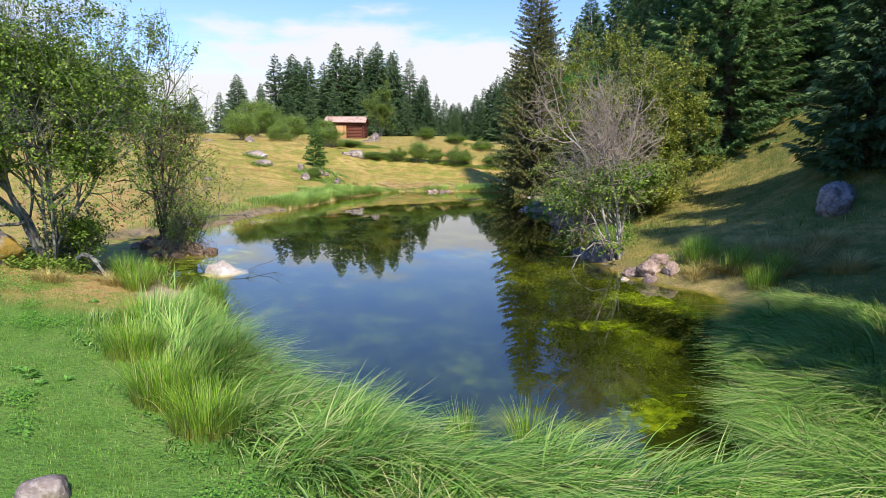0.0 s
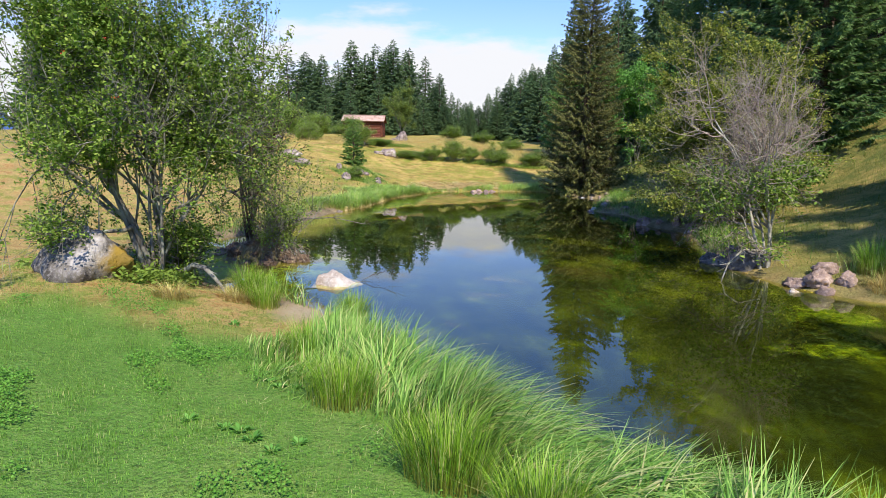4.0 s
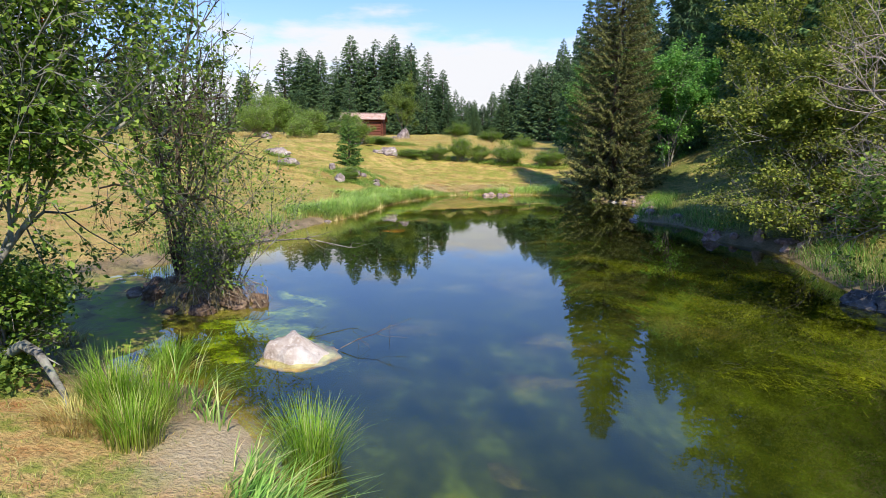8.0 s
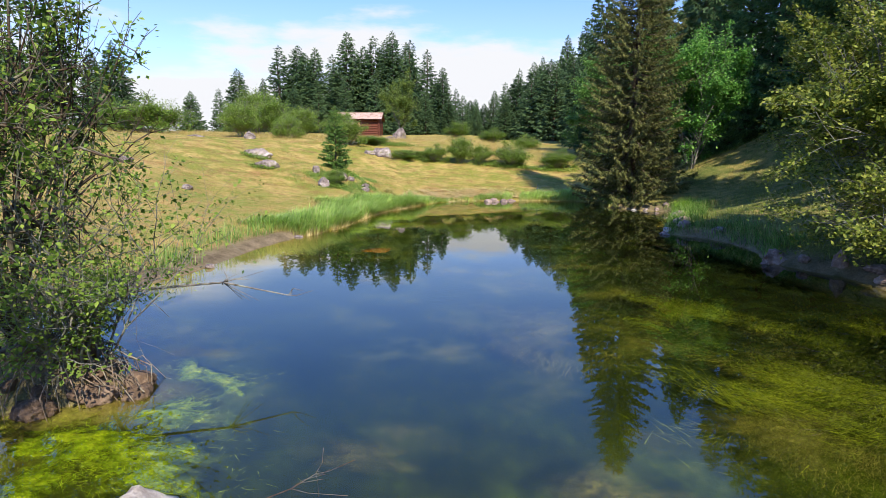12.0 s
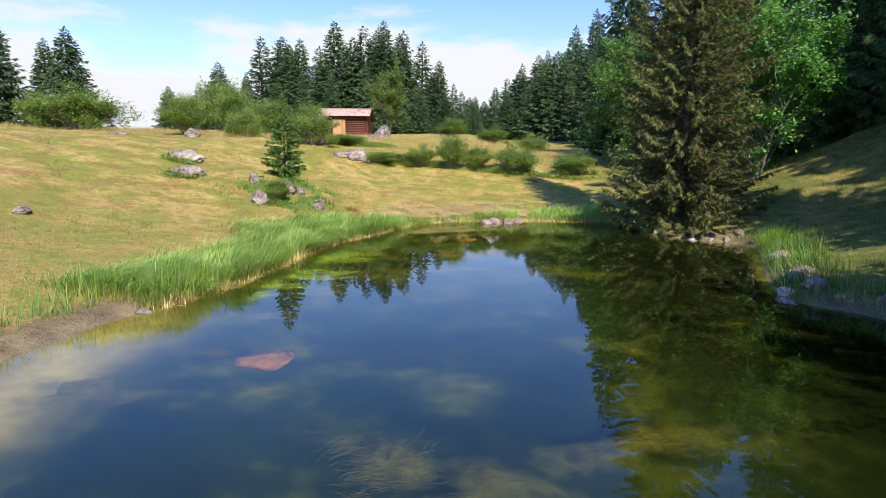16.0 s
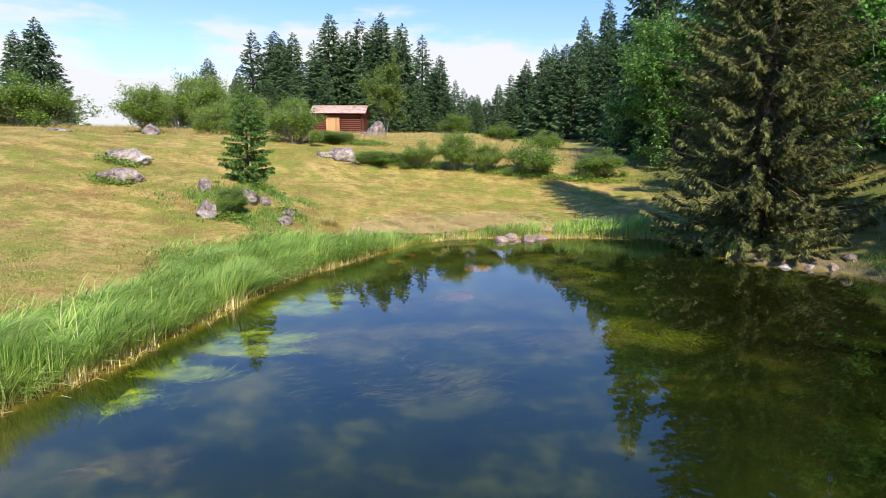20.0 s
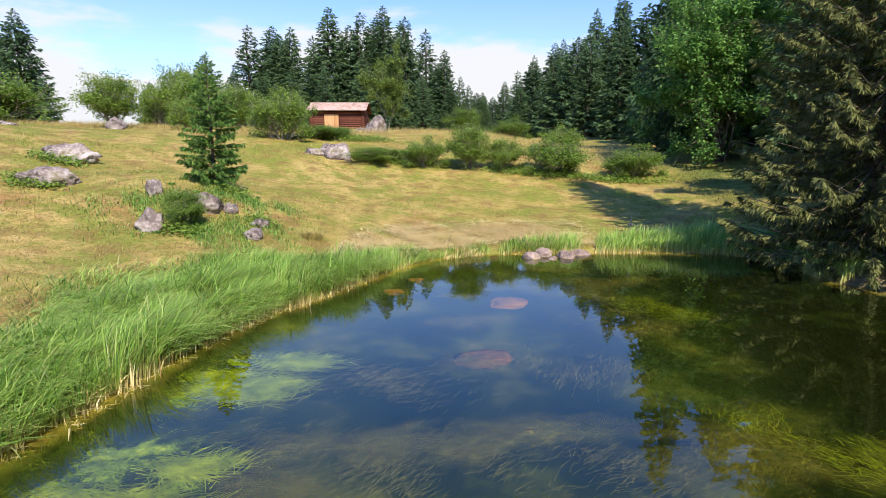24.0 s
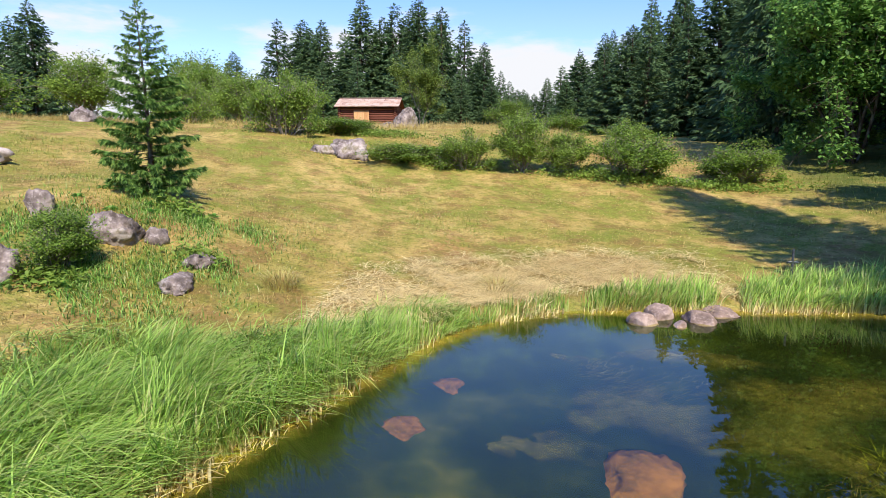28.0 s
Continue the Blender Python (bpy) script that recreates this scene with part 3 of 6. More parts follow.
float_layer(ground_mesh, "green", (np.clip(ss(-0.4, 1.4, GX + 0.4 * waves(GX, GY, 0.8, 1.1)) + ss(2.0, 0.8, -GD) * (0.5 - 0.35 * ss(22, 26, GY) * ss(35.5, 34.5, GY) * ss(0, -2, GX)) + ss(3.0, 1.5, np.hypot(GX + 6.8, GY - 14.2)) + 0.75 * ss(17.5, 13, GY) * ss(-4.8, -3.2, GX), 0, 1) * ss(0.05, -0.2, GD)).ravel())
float_layer(ground_mesh, "shoal", (0.9 * ss(-6.0, -7.2, GX) * ss(16.5, 18.5, GY) * ss(26.5, 24.0, GY) * ss(-2.2, -0.6, GD + 0.5 * waves(GX, GY, 1.1, 0.9)) * ss(0.1, -0.1, GD)).ravel())
float_layer(ground_mesh, "mirror_dark", np.clip(ss(14.5, 19, GY + 0.8 * waves(GX, GY, 0.5, 0.3)) * ss(-2.5, 0.0, GX) + 0.65 * ss(14.5, 12.5, GY) * ss(0.2, 1.2, GX) * ss(-0.9, -2.0, GD), 0, 1).ravel())
float_layer(ground_mesh, "sand", (np.exp(-(((GX + 4.8) / 0.45) ** 2 + ((GY - 10.6) / 0.7) ** 2) ** 2) * 0.95).ravel())
ground = tagged(new("ground", ground_mesh), "rolling summer meadow with dry grass, lawn and pond bed", "ground", kind="structure")

# the pond's surface, as one sheet that runs in under the banks
bm = bmesh.new()
cx, cy = SHORE_LINE.mean(0)
nrm = np.roll(SHORE_LINE, -1, 0) - np.roll(SHORE_LINE, 1, 0)
nrm = unit(np.stack([nrm[:, 1], -nrm[:, 0]], -1))
if shore_distance(*(SHORE_LINE + nrm * 0.2).T).mean() < 0:
    nrm = -nrm
bm.faces.new([bm.verts.new((px, py, 0)) for px, py in SHORE_LINE + nrm * 0.12])
bmesh.ops.triangulate(bm, faces=bm.faces[:])
me = bpy.data.meshes.new("water")
bm.to_mesh(me)
bm.free()
me.materials.append(M_WATER)
if me.polygons[0].normal.z < 0:
    me.flip_normals()
water = tagged(new("water", me), "still dark pond water mirroring trees and blue sky", "water", kind="structure")
water.visible_shadow = False

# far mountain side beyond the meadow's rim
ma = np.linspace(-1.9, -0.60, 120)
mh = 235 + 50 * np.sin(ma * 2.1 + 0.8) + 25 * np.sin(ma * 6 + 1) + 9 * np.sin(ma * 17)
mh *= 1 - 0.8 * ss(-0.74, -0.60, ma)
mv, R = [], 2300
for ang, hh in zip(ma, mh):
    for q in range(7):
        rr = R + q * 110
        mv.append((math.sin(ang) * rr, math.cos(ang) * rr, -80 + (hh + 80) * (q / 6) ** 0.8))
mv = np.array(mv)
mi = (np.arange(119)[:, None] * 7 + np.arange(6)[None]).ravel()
backdrop = tagged(new("backdrop_mountain", quads("backdrop_mountain", mv, np.stack([mi, mi + 1, mi + 8, mi + 7], -1), M_MOUNT, True)), "distant forested mountain side tinted haze blue", "mountain", kind="structure")


# ---- trees ----
def spruce(seed, h, r, whorl=0.30, per=6, twig=0.30, dens=1.0, skirt=0.05, needles=None, droop=0.28, label="", name="spruce_tree", sparse=0.0, fat=0.36, fan=((0.0, 1.0, 0.0),), full=0.82):
    """A spruce: tapered trunk, tiers of drooping boughs, and fronds of needles along them."""
    rng = np.random.default_rng(seed)
    tree = tagged(new(name), label, "tree")
    tree.empty_display_size = 0.3
    tube = Tubes(5)
    zz = np.linspace(-0.3, h, 9)
    tube.add(np.stack([0.02 * h * np.sin(zz / h * 3 + seed) * zz / h, 0 * zz, zz], -1), np.maximum(0.016 * h * (1 - zz / h) ** 0.9, 0.006))
    bp, bd, bl, bt = [], [], [], []
    z = skirt * h
    while z < h * 0.985:
        f = z / h
        reach = r * (1 - f) ** full * (0.55 + 0.45 * min(1, f / 0.12)) + 0.012 * h
        n = max(3, int(per * (0.65 + 0.35 * (1 - f)) + rng.random()))
        a0 = rng.random() * 6.28
        for i in range(n):
            if rng.random() < sparse:
                continue
            a = a0 + i * 6.283 / n + rng.normal(0, 0.22)
            ln = reach * rng.uniform(0.62, 1.12)
            k = 5
            s = np.linspace(0, 1, k)
            slope = 0.35 * (f - 0.35)
            dz = ln * (slope * s - droop * (1 - f) * np.sin(s * np.pi * 0.75) + 0.10 * s ** 3)
            zb = z + rng.normal(0, whorl * 0.25)
            pts = np.stack([np.cos(a) * ln * s, np.sin(a) * ln * s, zb + dz], -1)
            if ln > 0.25 and (twig < 0.45 or i % 3 == 0):
                tube.add(pts[::2], np.array([0.010, 0.005, 0.0012]) * max(0.4, ln))
            m = max(5, int(ln / twig * 9 * dens))
            u = rng.uniform(0.12, 1.0, m) ** 0.8
            base = np.stack([np.interp(u, s, pts[:, c]) for c in range(3)], -1)
            sgn = rng.choice([-1, 1], m)
            turn = a + sgn * rng.uniform(0.35, 1.15, m) * (1 - 0.5 * u)
            dirs = np.stack([np.cos(turn), np.sin(turn), np.where(rng.random(m) < 0.55, rng.normal(-0.2, 0.2, m), rng.normal(-1.0, 0.35, m))], -1)
            bp.append(base)
            bd.append(unit(dirs))
            bl.append(twig * rng.uniform(0.6, 1.3, m) * (0.6 + 0.4 * (1 - f)) * np.minimum(1, 0.45 + ln))
            bt.append(rng.normal(0, 0.9, m))
        z += whorl * (0.75 + 0.5 * rng.random()) * (1 - 0.35 * f)
    m = 8
    bp.append(np.stack([np.zeros(m), np.zeros(m), h - np.linspace(0.02, 0.3, m) * min(1, h / 5)], -1))
    tdir = rng.normal(0, 1, (m, 3))
    tdir[:, 2] = np.abs(tdir[:, 2]) + 1.2
    bd.append(unit(tdir))
    bl.append(np.full(m, twig * 0.7))
    bt.append(rng.normal(0, 0.5, m))
    p, d, ln, roll = np.concatenate(bp), np.concatenate(bd), np.concatenate(bl), np.concatenate(bt)
    side = unit(np.cross(d, np.array([0, 0, 1.0])))
    up = np.cross(side, d)
    side = side * np.cos(roll)[:, None] + up * np.sin(roll)[:, None]
    # each twig is a fan of narrow sprays: turn, length, start along the twig
    rays = [kites(p + d * (ln * at)[:, None], unit(d * math.cos(turn) + side * math.sin(turn)), unit(side * math.cos(turn) - d * math.sin(turn)), ln * size, ln * size * fat, 0.12)[0] for turn, size, at in fan]
    v = np.concatenate(rays)
    f = np.arange(len(v)).reshape(-1, 4)
    child("trunk", tube.mesh("trunk", M_BARK_SPRUCE), tree, "brown spruce trunk")
    child("crown", quads("crown", v, f, needles or M_SPRUCE), tree)
    return tree


def broadleaf(seed, h, spread_r, stems, leaf, leaves, leaf_mat, bark, crown_lo=0.25, lean=0.15, depth=4, label="", name="deciduous_tree", bare=0.0, thick=0.05, splay=0.5, twig_mat=None, up=0.25, keep=None, low=1, taper=0.55, clump=0.9):
    """A leafy tree or bush: stems that fork into limbs and twigs, with single leaves on the outer ones."""
    rng = np.random.default_rng(seed)
    tree = tagged(new(name), label, "bush" if "bush" in name else "tree")
    tree.empty_display_size = 0.3
    limb, twig = Tubes(6), Tubes(3)
    ends = []

    def grow(p, d, ln, rad, lev):
        k = 4
        pts = [p]
        q, dd = p.copy(), d.copy()
        for _ in range(k):
            dd = unit(dd + rng.normal(0, 0.16, 3) + np.array([0, 0, 0.05 if lev < 2 else up * 0.12]))
            q = q + dd * ln / k
            pts.append(q)
        rr = np.linspace(rad, rad * 0.6, k + 1)
        if lev < 2:
            limb.add(pts, rr)
        else:
            twig.add(pts[::2], rr[::2])
        if lev >= 2:
            ends.append((np.array(pts), lev))
        if lev >= depth:
            return
        n = int(rng.integers(3, 5)) if lev > 0 else int(rng.integers(4, 7))
        for i in range(n):
            s = rng.uniform(0.35, 1.0) if i else 1.0
            b = pts[min(k, int(round(s * k)))]
            away = unit(rng.normal(0, 1, 3) * np.array([1, 1, 0.55]))
            nd = unit(dd * 0.75 + away * splay * (1.1 if i else 0.5) + np.array([0, 0, up * 0.5]))
            grow(b, nd, ln * rng.uniform(0.55, 0.78), rad * taper, lev + 1)

    for i in range(stems):
        a = i * 6.283 / stems + rng.normal(0, 0.3)
        out = rng.uniform(0.4, 1.0) * spread_r * 0.10
        p = np.array([np.cos(a) * out, np.sin(a) * out, -0.15])
        d = unit(np.array([np.cos(a) * lean, np.sin(a) * lean, 1.0]) + rng.normal(0, lean * 0.3, 3) * np.array([1, 1, 0.2]))
        grow(p, d, h * rng.uniform(0.34, 0.46), thick * rng.uniform(0.7, 1.1), 0)
    # fit the crown to its height and width
    allp = np.concatenate([e for e, _ in ends])
    zs, rs = h / max(allp[:, 2].max(), 1e-3), spread_r / np.percentile(np.hypot(allp[:, 0], allp[:, 1]), 96)
    scale = np.array([rs, rs, zs])
    for t in (limb, twig):
        t.v = [v * scale for v in t.v]
    child("trunk", limb.mesh("trunk", bark), tree)
    if twig.v:
        child("branchwork", twig.mesh("branchwork", twig_mat or bark), tree)
    tips = [e * scale for e, lev in ends if lev >= depth - low]
    tips = [e for e in tips if e[-1, 2] > crown_lo * h]
    if keep:
        tips = [e for e in tips if keep(e[-1])]
    if leaves and tips:
        arr = np.array(tips)
        e = arr[:, -1] * (4.2 / max(h, 2.5) + 0.5)
        chance = np.exp(clump * 1.6 * (np.sin(e[:, 0] * 2.1 + seed) * np.cos(e[:, 1] * 1.9 + 2 * seed) + np.sin(e[:, 2] * 3.4 + e[:, 0] * 0.8)) / 1.5)
        pick = rng.choice(len(tips), leaves, p=chance / chance.sum())
        u = rng.uniform(0, 4, leaves)
        i0 = np.minimum(u.astype(int), 3)
        fr = (u - i0)[:, None]
        p = arr[pick, i0] * (1 - fr) + arr[pick, i0 + 1] * fr + rng.normal(0, leaf * (1.2 if "bush" in name else 0.7), (leaves, 3))
        d = rng.normal(0, 1, (leaves, 3))
        d[:, 2] = d[:, 2] * 0.6 - 0.15
        d = unit(d)
        side = unit(np.cross(d, rng.normal(0, 0.45, (leaves, 3)) + np.array([0, 0, 1.0])))
        ln = leaf * rng.uniform(0.65, 1.25, leaves)
        v, f = kites(p, d, side, ln, ln * 0.62, 0.1)
        child("crown", quads("crown", v, f, leaf_mat), tree)
    return tree


def stand(tree, x, y, scale=1.0, turn=0.0, sink=0.0, tilt=0.0):
    """Set a thing on the ground."""
    tree.matrix_basis = pose(x, y, land1(x, y) - sink, tilt, 0, turn) @ Matrix.Scale(scale, 4)
    return tree


def plant(model, x, y, scale=1.0, turn=0.0, wide=1.0, label="", group=""):
    ob = copy_thing(model, pose(0, 0, 0))
    ob.matrix_basis = pose(x, y, land1(x, y) - 0.05, 0, 0, turn) @ Matrix.Diagonal((scale * wide, scale * wide, scale, 1))
    tagged(ob, label, "", group)
    return ob


# spruces near the water
FAN = ((0.0, 1.0, 0.0), (0.5, 0.6, 0.25), (-0.5, 0.6, 0.4))
spruce_pond = stand(spruce(11, 12.6, 2.55, 0.19, 13, 0.18, 1.15, 0.015, M_SPRUCE_BROWN, 0.34, "tall olive-brown spruce with drooping boughs at the water's edge", fat=0.21, fan=FAN, full=0.62), 4.0, 35.7, 1, 20, 0.25)
spruce_back = stand(spruce(12, 13.2, 2.6, 0.30, 8, 0.40, 1.2, 0.03, M_SPRUCE, 0.30, "tall dark green spruce behind the pond's bank"), 6.5, 54.0)
spruce_slim = stand(spruce(13, 10.4, 1.7, 0.36, 7, 0.32, 1.3, 0.10, M_SPRUCE, 0.22, "slim open spruce with separate tiers of boughs"), 7.9, 45.8)
spruce_lone = stand(spruce(14, 2.95, 0.80, 0.13, 8, 0.135, 2.1, 0.07, M_SPRUCE_YOUNG, 0.06, "young green spruce alone on a grassy mound", fat=0.22, fan=FAN, full=0.62), -9.4, 38.4)

# models that stand far off many times
FAR = [
    spruce(21, 13.0, 2.2, 0.25, 11, 0.46, 0.95, 0.02, M_SPRUCE, 0.30, "dark green spruce in the forest edge", fat=0.30, fan=FAN[:2]),
    spruce(22, 14.0, 1.9, 0.25, 11, 0.44, 0.95, 0.02, M_SPRUCE, 0.26, "slender dark green spruce in the forest edge", fat=0.30, fan=FAN[:2]),
    spruce(23, 11.0, 2.4, 0.23, 11, 0.42, 0.95, 0.01, M_SPRUCE, 0.32, "broad dark green spruce in the forest edge", fat=0.30, fan=FAN[:2]),
    spruce(24, 12.5, 1.8, 0.30, 10, 0.44, 0.95, 0.06, M_SPRUCE, 0.24, "open dark green spruce in the forest edge", sparse=0.15, fat=0.28, fan=FAN[:2]),
]
FAR.append(spruce(25, 14.5, 2.6, 0.26, 10, 0.26, 1.3, 0.03, M_SPRUCE_SLOPE, 0.36, "tall green spruce with drooping boughs on the slope", fat=0.22, fan=FAN))
rng = np.random.default_rng(5)
used = [False] * len(FAR)


def forest_spruce(x, y, h, kind=None, wide=1.0, group="forest trees"):
    k = int(rng.integers(0, 4)) if kind is None else kind
    base = (13.0, 14.0, 11.0, 12.5, 14.5)[k]
    s, turn = h / base, float(rng.uniform(0, 360))
    if not used[k]:
        used[k] = True
        FAR[k].matrix_basis = pose(x, y, land1(x, y) - 0.1, 0, 0, turn) @ Matrix.Diagonal((s * wide, s * wide, s, 1))
        return tagged(FAR[k], group=group)
    return plant(FAR[k], x, y, s, turn, wide, group=group)


# tops of the wood behind the hut, left to right: x, y, height of the top
TOPS = [(-41.3, 108.7, 15.4), (-46, 112, 12.6), (-50, 110, 12.0), (-37.5, 110, 14.0), (-31.5, 100, 17.5), (-29.5, 103, 18.0), (-27.6, 100, 16.4), (-25.5, 98, 16.8),
    (-24.0, 102, 16.5), (-22.6, 97, 14.2), (-20.6, 97, 18.8), (-18.6, 99, 17.2), (-17.0, 98, 18.4), (-15.6, 100, 18.2), (-14.2, 97, 18.9), (-11.6, 97.5, 17.7),
    (-12.6, 101, 18.0), (-9.4, 100, 16.8), (-7.0, 98.5, 14.2), (-8.2, 104, 13.4), (-5.2, 104, 11.8), (-4.2, 112, 11.5), (-1.9, 138, 13.0), (-3.0, 128, 12.0)] + [(-0.2, 130, 11.5), (1.8, 130, 14.0), (3.2, 118, 14.2), (4.6, 108, 14.2), (6.2, 98.7, 14.9), (5.4, 92, 12.2), (7.5, 90, 14.0), (6.4, 77.4, 12.0),
    (8.6, 80, 13.2), (7.4, 70, 11.0), (9.4, 71, 12.8), (10.4, 64, 12.5), (8.4, 61, 11.2), (-16, 93, 13.0), (-20, 92, 12.0), (-24, 93, 11.5), (-12, 91, 11.5),
    (-9, 92, 10.5), (-28, 95, 11.0), (-6, 95, 9.5), (-33, 97, 11.0), (-2, 106, 9.5), (2.2, 100, 10.5)]
for tx, ty, top in TOPS:
    forest_spruce(tx, ty, top - land1(tx, ty), wide=float(rng.uniform(1.45, 1.9)))
# tall spruces at the meadow's rim
for tx, ty, top in ((-41.2, 73.8, 13.6), (-45, 76, 13.0), (-49, 74, 15.2), (-52, 71, 14.2), (-47.5, 68, 12.4), (-56, 76, 15.5), (-60, 70, 14), (-64, 74, 15)):
    forest_spruce(tx, ty, top - land1(tx, ty), kind=int(rng.choice([0, 2])), wide=1.5)
# the wood on the slope above the far bank
for tx, ty, hh in (((14.4, 31.2, 15), (14.2, 28.3, 17), (15.5, 24.6, 15), (16, 33.5, 17), (13.4, 35.0, 15), (20, 30.5, 18), (20, 21, 17), (22.5, 29, 18), (12.6, 41.5, 14),
                   (13, 37, 15.5), (16.5, 34, 17), (12.5, 45, 15.5), (15.8, 41, 16.5), (12.4, 51, 15), (15, 55, 15), (11.2, 58, 14), (20, 31, 18),) + ((19.5, 38, 17),
                   (18.4, 19, 17), (20.5, 16, 17), (19, 13.5, 16), (21.5, 21, 18), (18, 47, 17), (20, 53, 16), 
                   (13, 64, 14), (16, 62, 15), (18, 70, 15), (13, 76, 14), (11, 86, 14), (15, 84, 15), (10.5, 96, 14), (14, 98, 15), (8.5, 108, 13), (12, 112, 14), (6, 122, 13), (10, 126, 14),)):
    forest_spruce(tx, ty, hh, kind=4 if tx < 16.2 and ty < 46 else None, wide=float(rng.uniform(1.0, 1.25)), group="slope trees")
# a broad dark spruce behind the yellow-leaved tree, and a small one on the slope
forest_spruce(10.5, 25.5, 14.0, kind=4, wide=1.5, group="slope trees")
forest_spruce(9.9, 15.9, 5.2, kind=2, wide=1.5, group="slope trees")
# spruces by the near end, out of view, added to shade bank and slope
for tx, ty, hh in ((11.6, 6.0, 14.0), (12.2, 8.6, 10.5), (6.7, 1.8, 10.0), (9.8, 9.0, 8.0), (10.2, 3.0, 14.0), (9.4, 6.4, 12.0), (10.9, 8.0, 9.5), (13.6, 9.5, 9.0)):
    forest_spruce(tx, ty, hh, kind=1, wide=1.3, group="slope trees")

# leafy trees
alder = stand(broadleaf(31, 6.8, 1.85, 8, 0.058, 84000, M_ALDER, M_BARK, 0.10, 0.22, 5, "leafy many-stemmed alder leaning over the pond's shore", "alder_tree", thick=0.085, splay=0.75, up=0.12, low=2, twig_mat=M_BARK, clump=0.6), -7.35, 11.15)
crown = [ob for ob in alder.children if ob.name.startswith("crown")][0].data
co = np.empty(len(crown.vertices) * 3, np.float32)
crown.vertices.foreach_get("co", co)
co = co.reshape(-1, 3)
rr = np.random.default_rng(77)
high = co[co[:, 2] > 2.2]
spot = np.repeat(high[rr.integers(0, len(high), 45)], 16, 0) + rr.normal(0, 0.022, (720, 3))
turn = unit(rr.normal(0, 1, (720, 3)))
v, f = kites(spot, turn, unit(np.cross(turn, rr.normal(0, 1, (720, 3)))), np.full(720, 0.016), np.full(720, 0.015))
tagged(child("berries", quads("berries", v, f, M_BERRY), alder, "small clusters of red berries"), kind="stuff")
alder_isle = stand(broadleaf(32, 5.6, 1.35, 5, 0.066, 8500, M_ALDER, M_BARK_SPRUCE, 0.10, 0.13, 4, "thin-stemmed young alder on a tiny islet of roots", "alder_tree", thick=0.07, splay=0.85, up=0.06, low=2, clump=0.6), -7.35, 15.2)
shoots_isle = stand(broadleaf(39, 2.6, 1.25, 7, 0.054, 3000, M_ALDER, M_BARK, 0.08, 0.22, 3, "loose bush of thin upright shoots on the islet", "bush", thick=0.014, splay=0.75, up=0.12, low=2, clump=0.5), -6.6, 15.2)
bush_isle = stand(broadleaf(33, 1.1, 0.85, 8, 0.055, 2800, M_BUSH, M_BARK, 0.0, 0.55, 3, "low leafy bush on a tiny islet of roots", "bush", thick=0.016, splay=0.9, low=2), -6.8, 15.0)
bush_alder = stand(broadleaf(40, 1.3, 0.75, 9, 0.06, 7000, M_ALDER, M_TWIG, 0.0, 0.5, 3, "low leafy shoots at the foot of the alder", "bush", thick=0.016, splay=0.9, low=2), -7.35, 11.65)
dead_tree = stand(broadleaf(34, 5.1, 1.8, 5, 0.075, 9000, M_ALDER, M_BARK_PALE, 0.05, 0.19, 5, "half-dead tree with pale trunks, bare grey twigs and few green leaves", "half_dead_tree", thick=0.055, splay=0.85, twig_mat=M_TWIG_DEAD, keep=lambda e: e[2] < 2.2, up=0.03, taper=0.60), 3.75, 14.5, 1, 180)
hazel = stand(broadleaf(35, 6.6, 2.9, 10, 0.084, 115000, M_HAZEL, M_BARK, 0.0, 0.40, 4, "broad tree with yellow-green leaves hanging over the bank", "deciduous_tree", thick=0.06, splay=0.8, up=0.0, low=2), 6.0, 21.6)
# lower overhang of the broad tree, built as a bush of its own
hazel_low = stand(broadleaf(44, 3.1, 2.2, 11, 0.08, 30000, M_HAZEL, M_BARK, 0.0, 0.5, 4, "low yellow-green boughs of the broad tree over the stony bank", "bush", thick=0.03, splay=0.9, up=0.0, low=2), 5.2, 20.2)
maple = stand(broadleaf(36, 6.8, 2.5, 6, 0.13, 42000, M_MAPLE, M_BARK, 0.02, 0.22, 4, "bright green maple beside the tall spruce", "maple_tree", thick=0.06, splay=0.65, up=0.15, low=2), 7.6, 38.8)
maple_big = stand(broadleaf(37, 7.2, 3.0, 9, 0.14, 64000, M_MAPLE_DULL, M_BARK_SPRUCE, 0.0, 0.42, 4, "large green maple at the edge of the wood", "maple_tree", thick=0.08, splay=0.9, up=0.0, low=3), 6.4, 48.8)
birch = stand(broadleaf(38, 7.0, 1.8, 3, 0.13, 24000, M_BIRCH, M_BARK, 0.12, 0.08, 4, "slim light green birch beside the log hut", "birch_tree", thick=0.07, splay=0.6, low=2), -10.2, 72.0)

BUSH = [
    broadleaf(41, 2.0, 1.3, 14, 0.082, 20000, M_BUSH, M_TWIG, 0.02, 0.45, 3, "dense round leafy green bush in the meadow", "bush", thick=0.025, splay=0.65, low=2),
    broadleaf(42, 2.4, 1.1, 14, 0.082, 18000, M_BUSH, M_TWIG, 0.02, 0.32, 3, "upright leafy green bush in the meadow", "bush", thick=0.025, splay=0.55, low=2),
    broadleaf(43, 1.5, 1.3, 14, 0.080, 16000, M_BUSH, M_TWIG, 0.02, 0.55, 3, "low leafy green bush in the meadow", "bush", thick=0.02, splay=0.7, low=2),
]
bush_used = [False] * 3


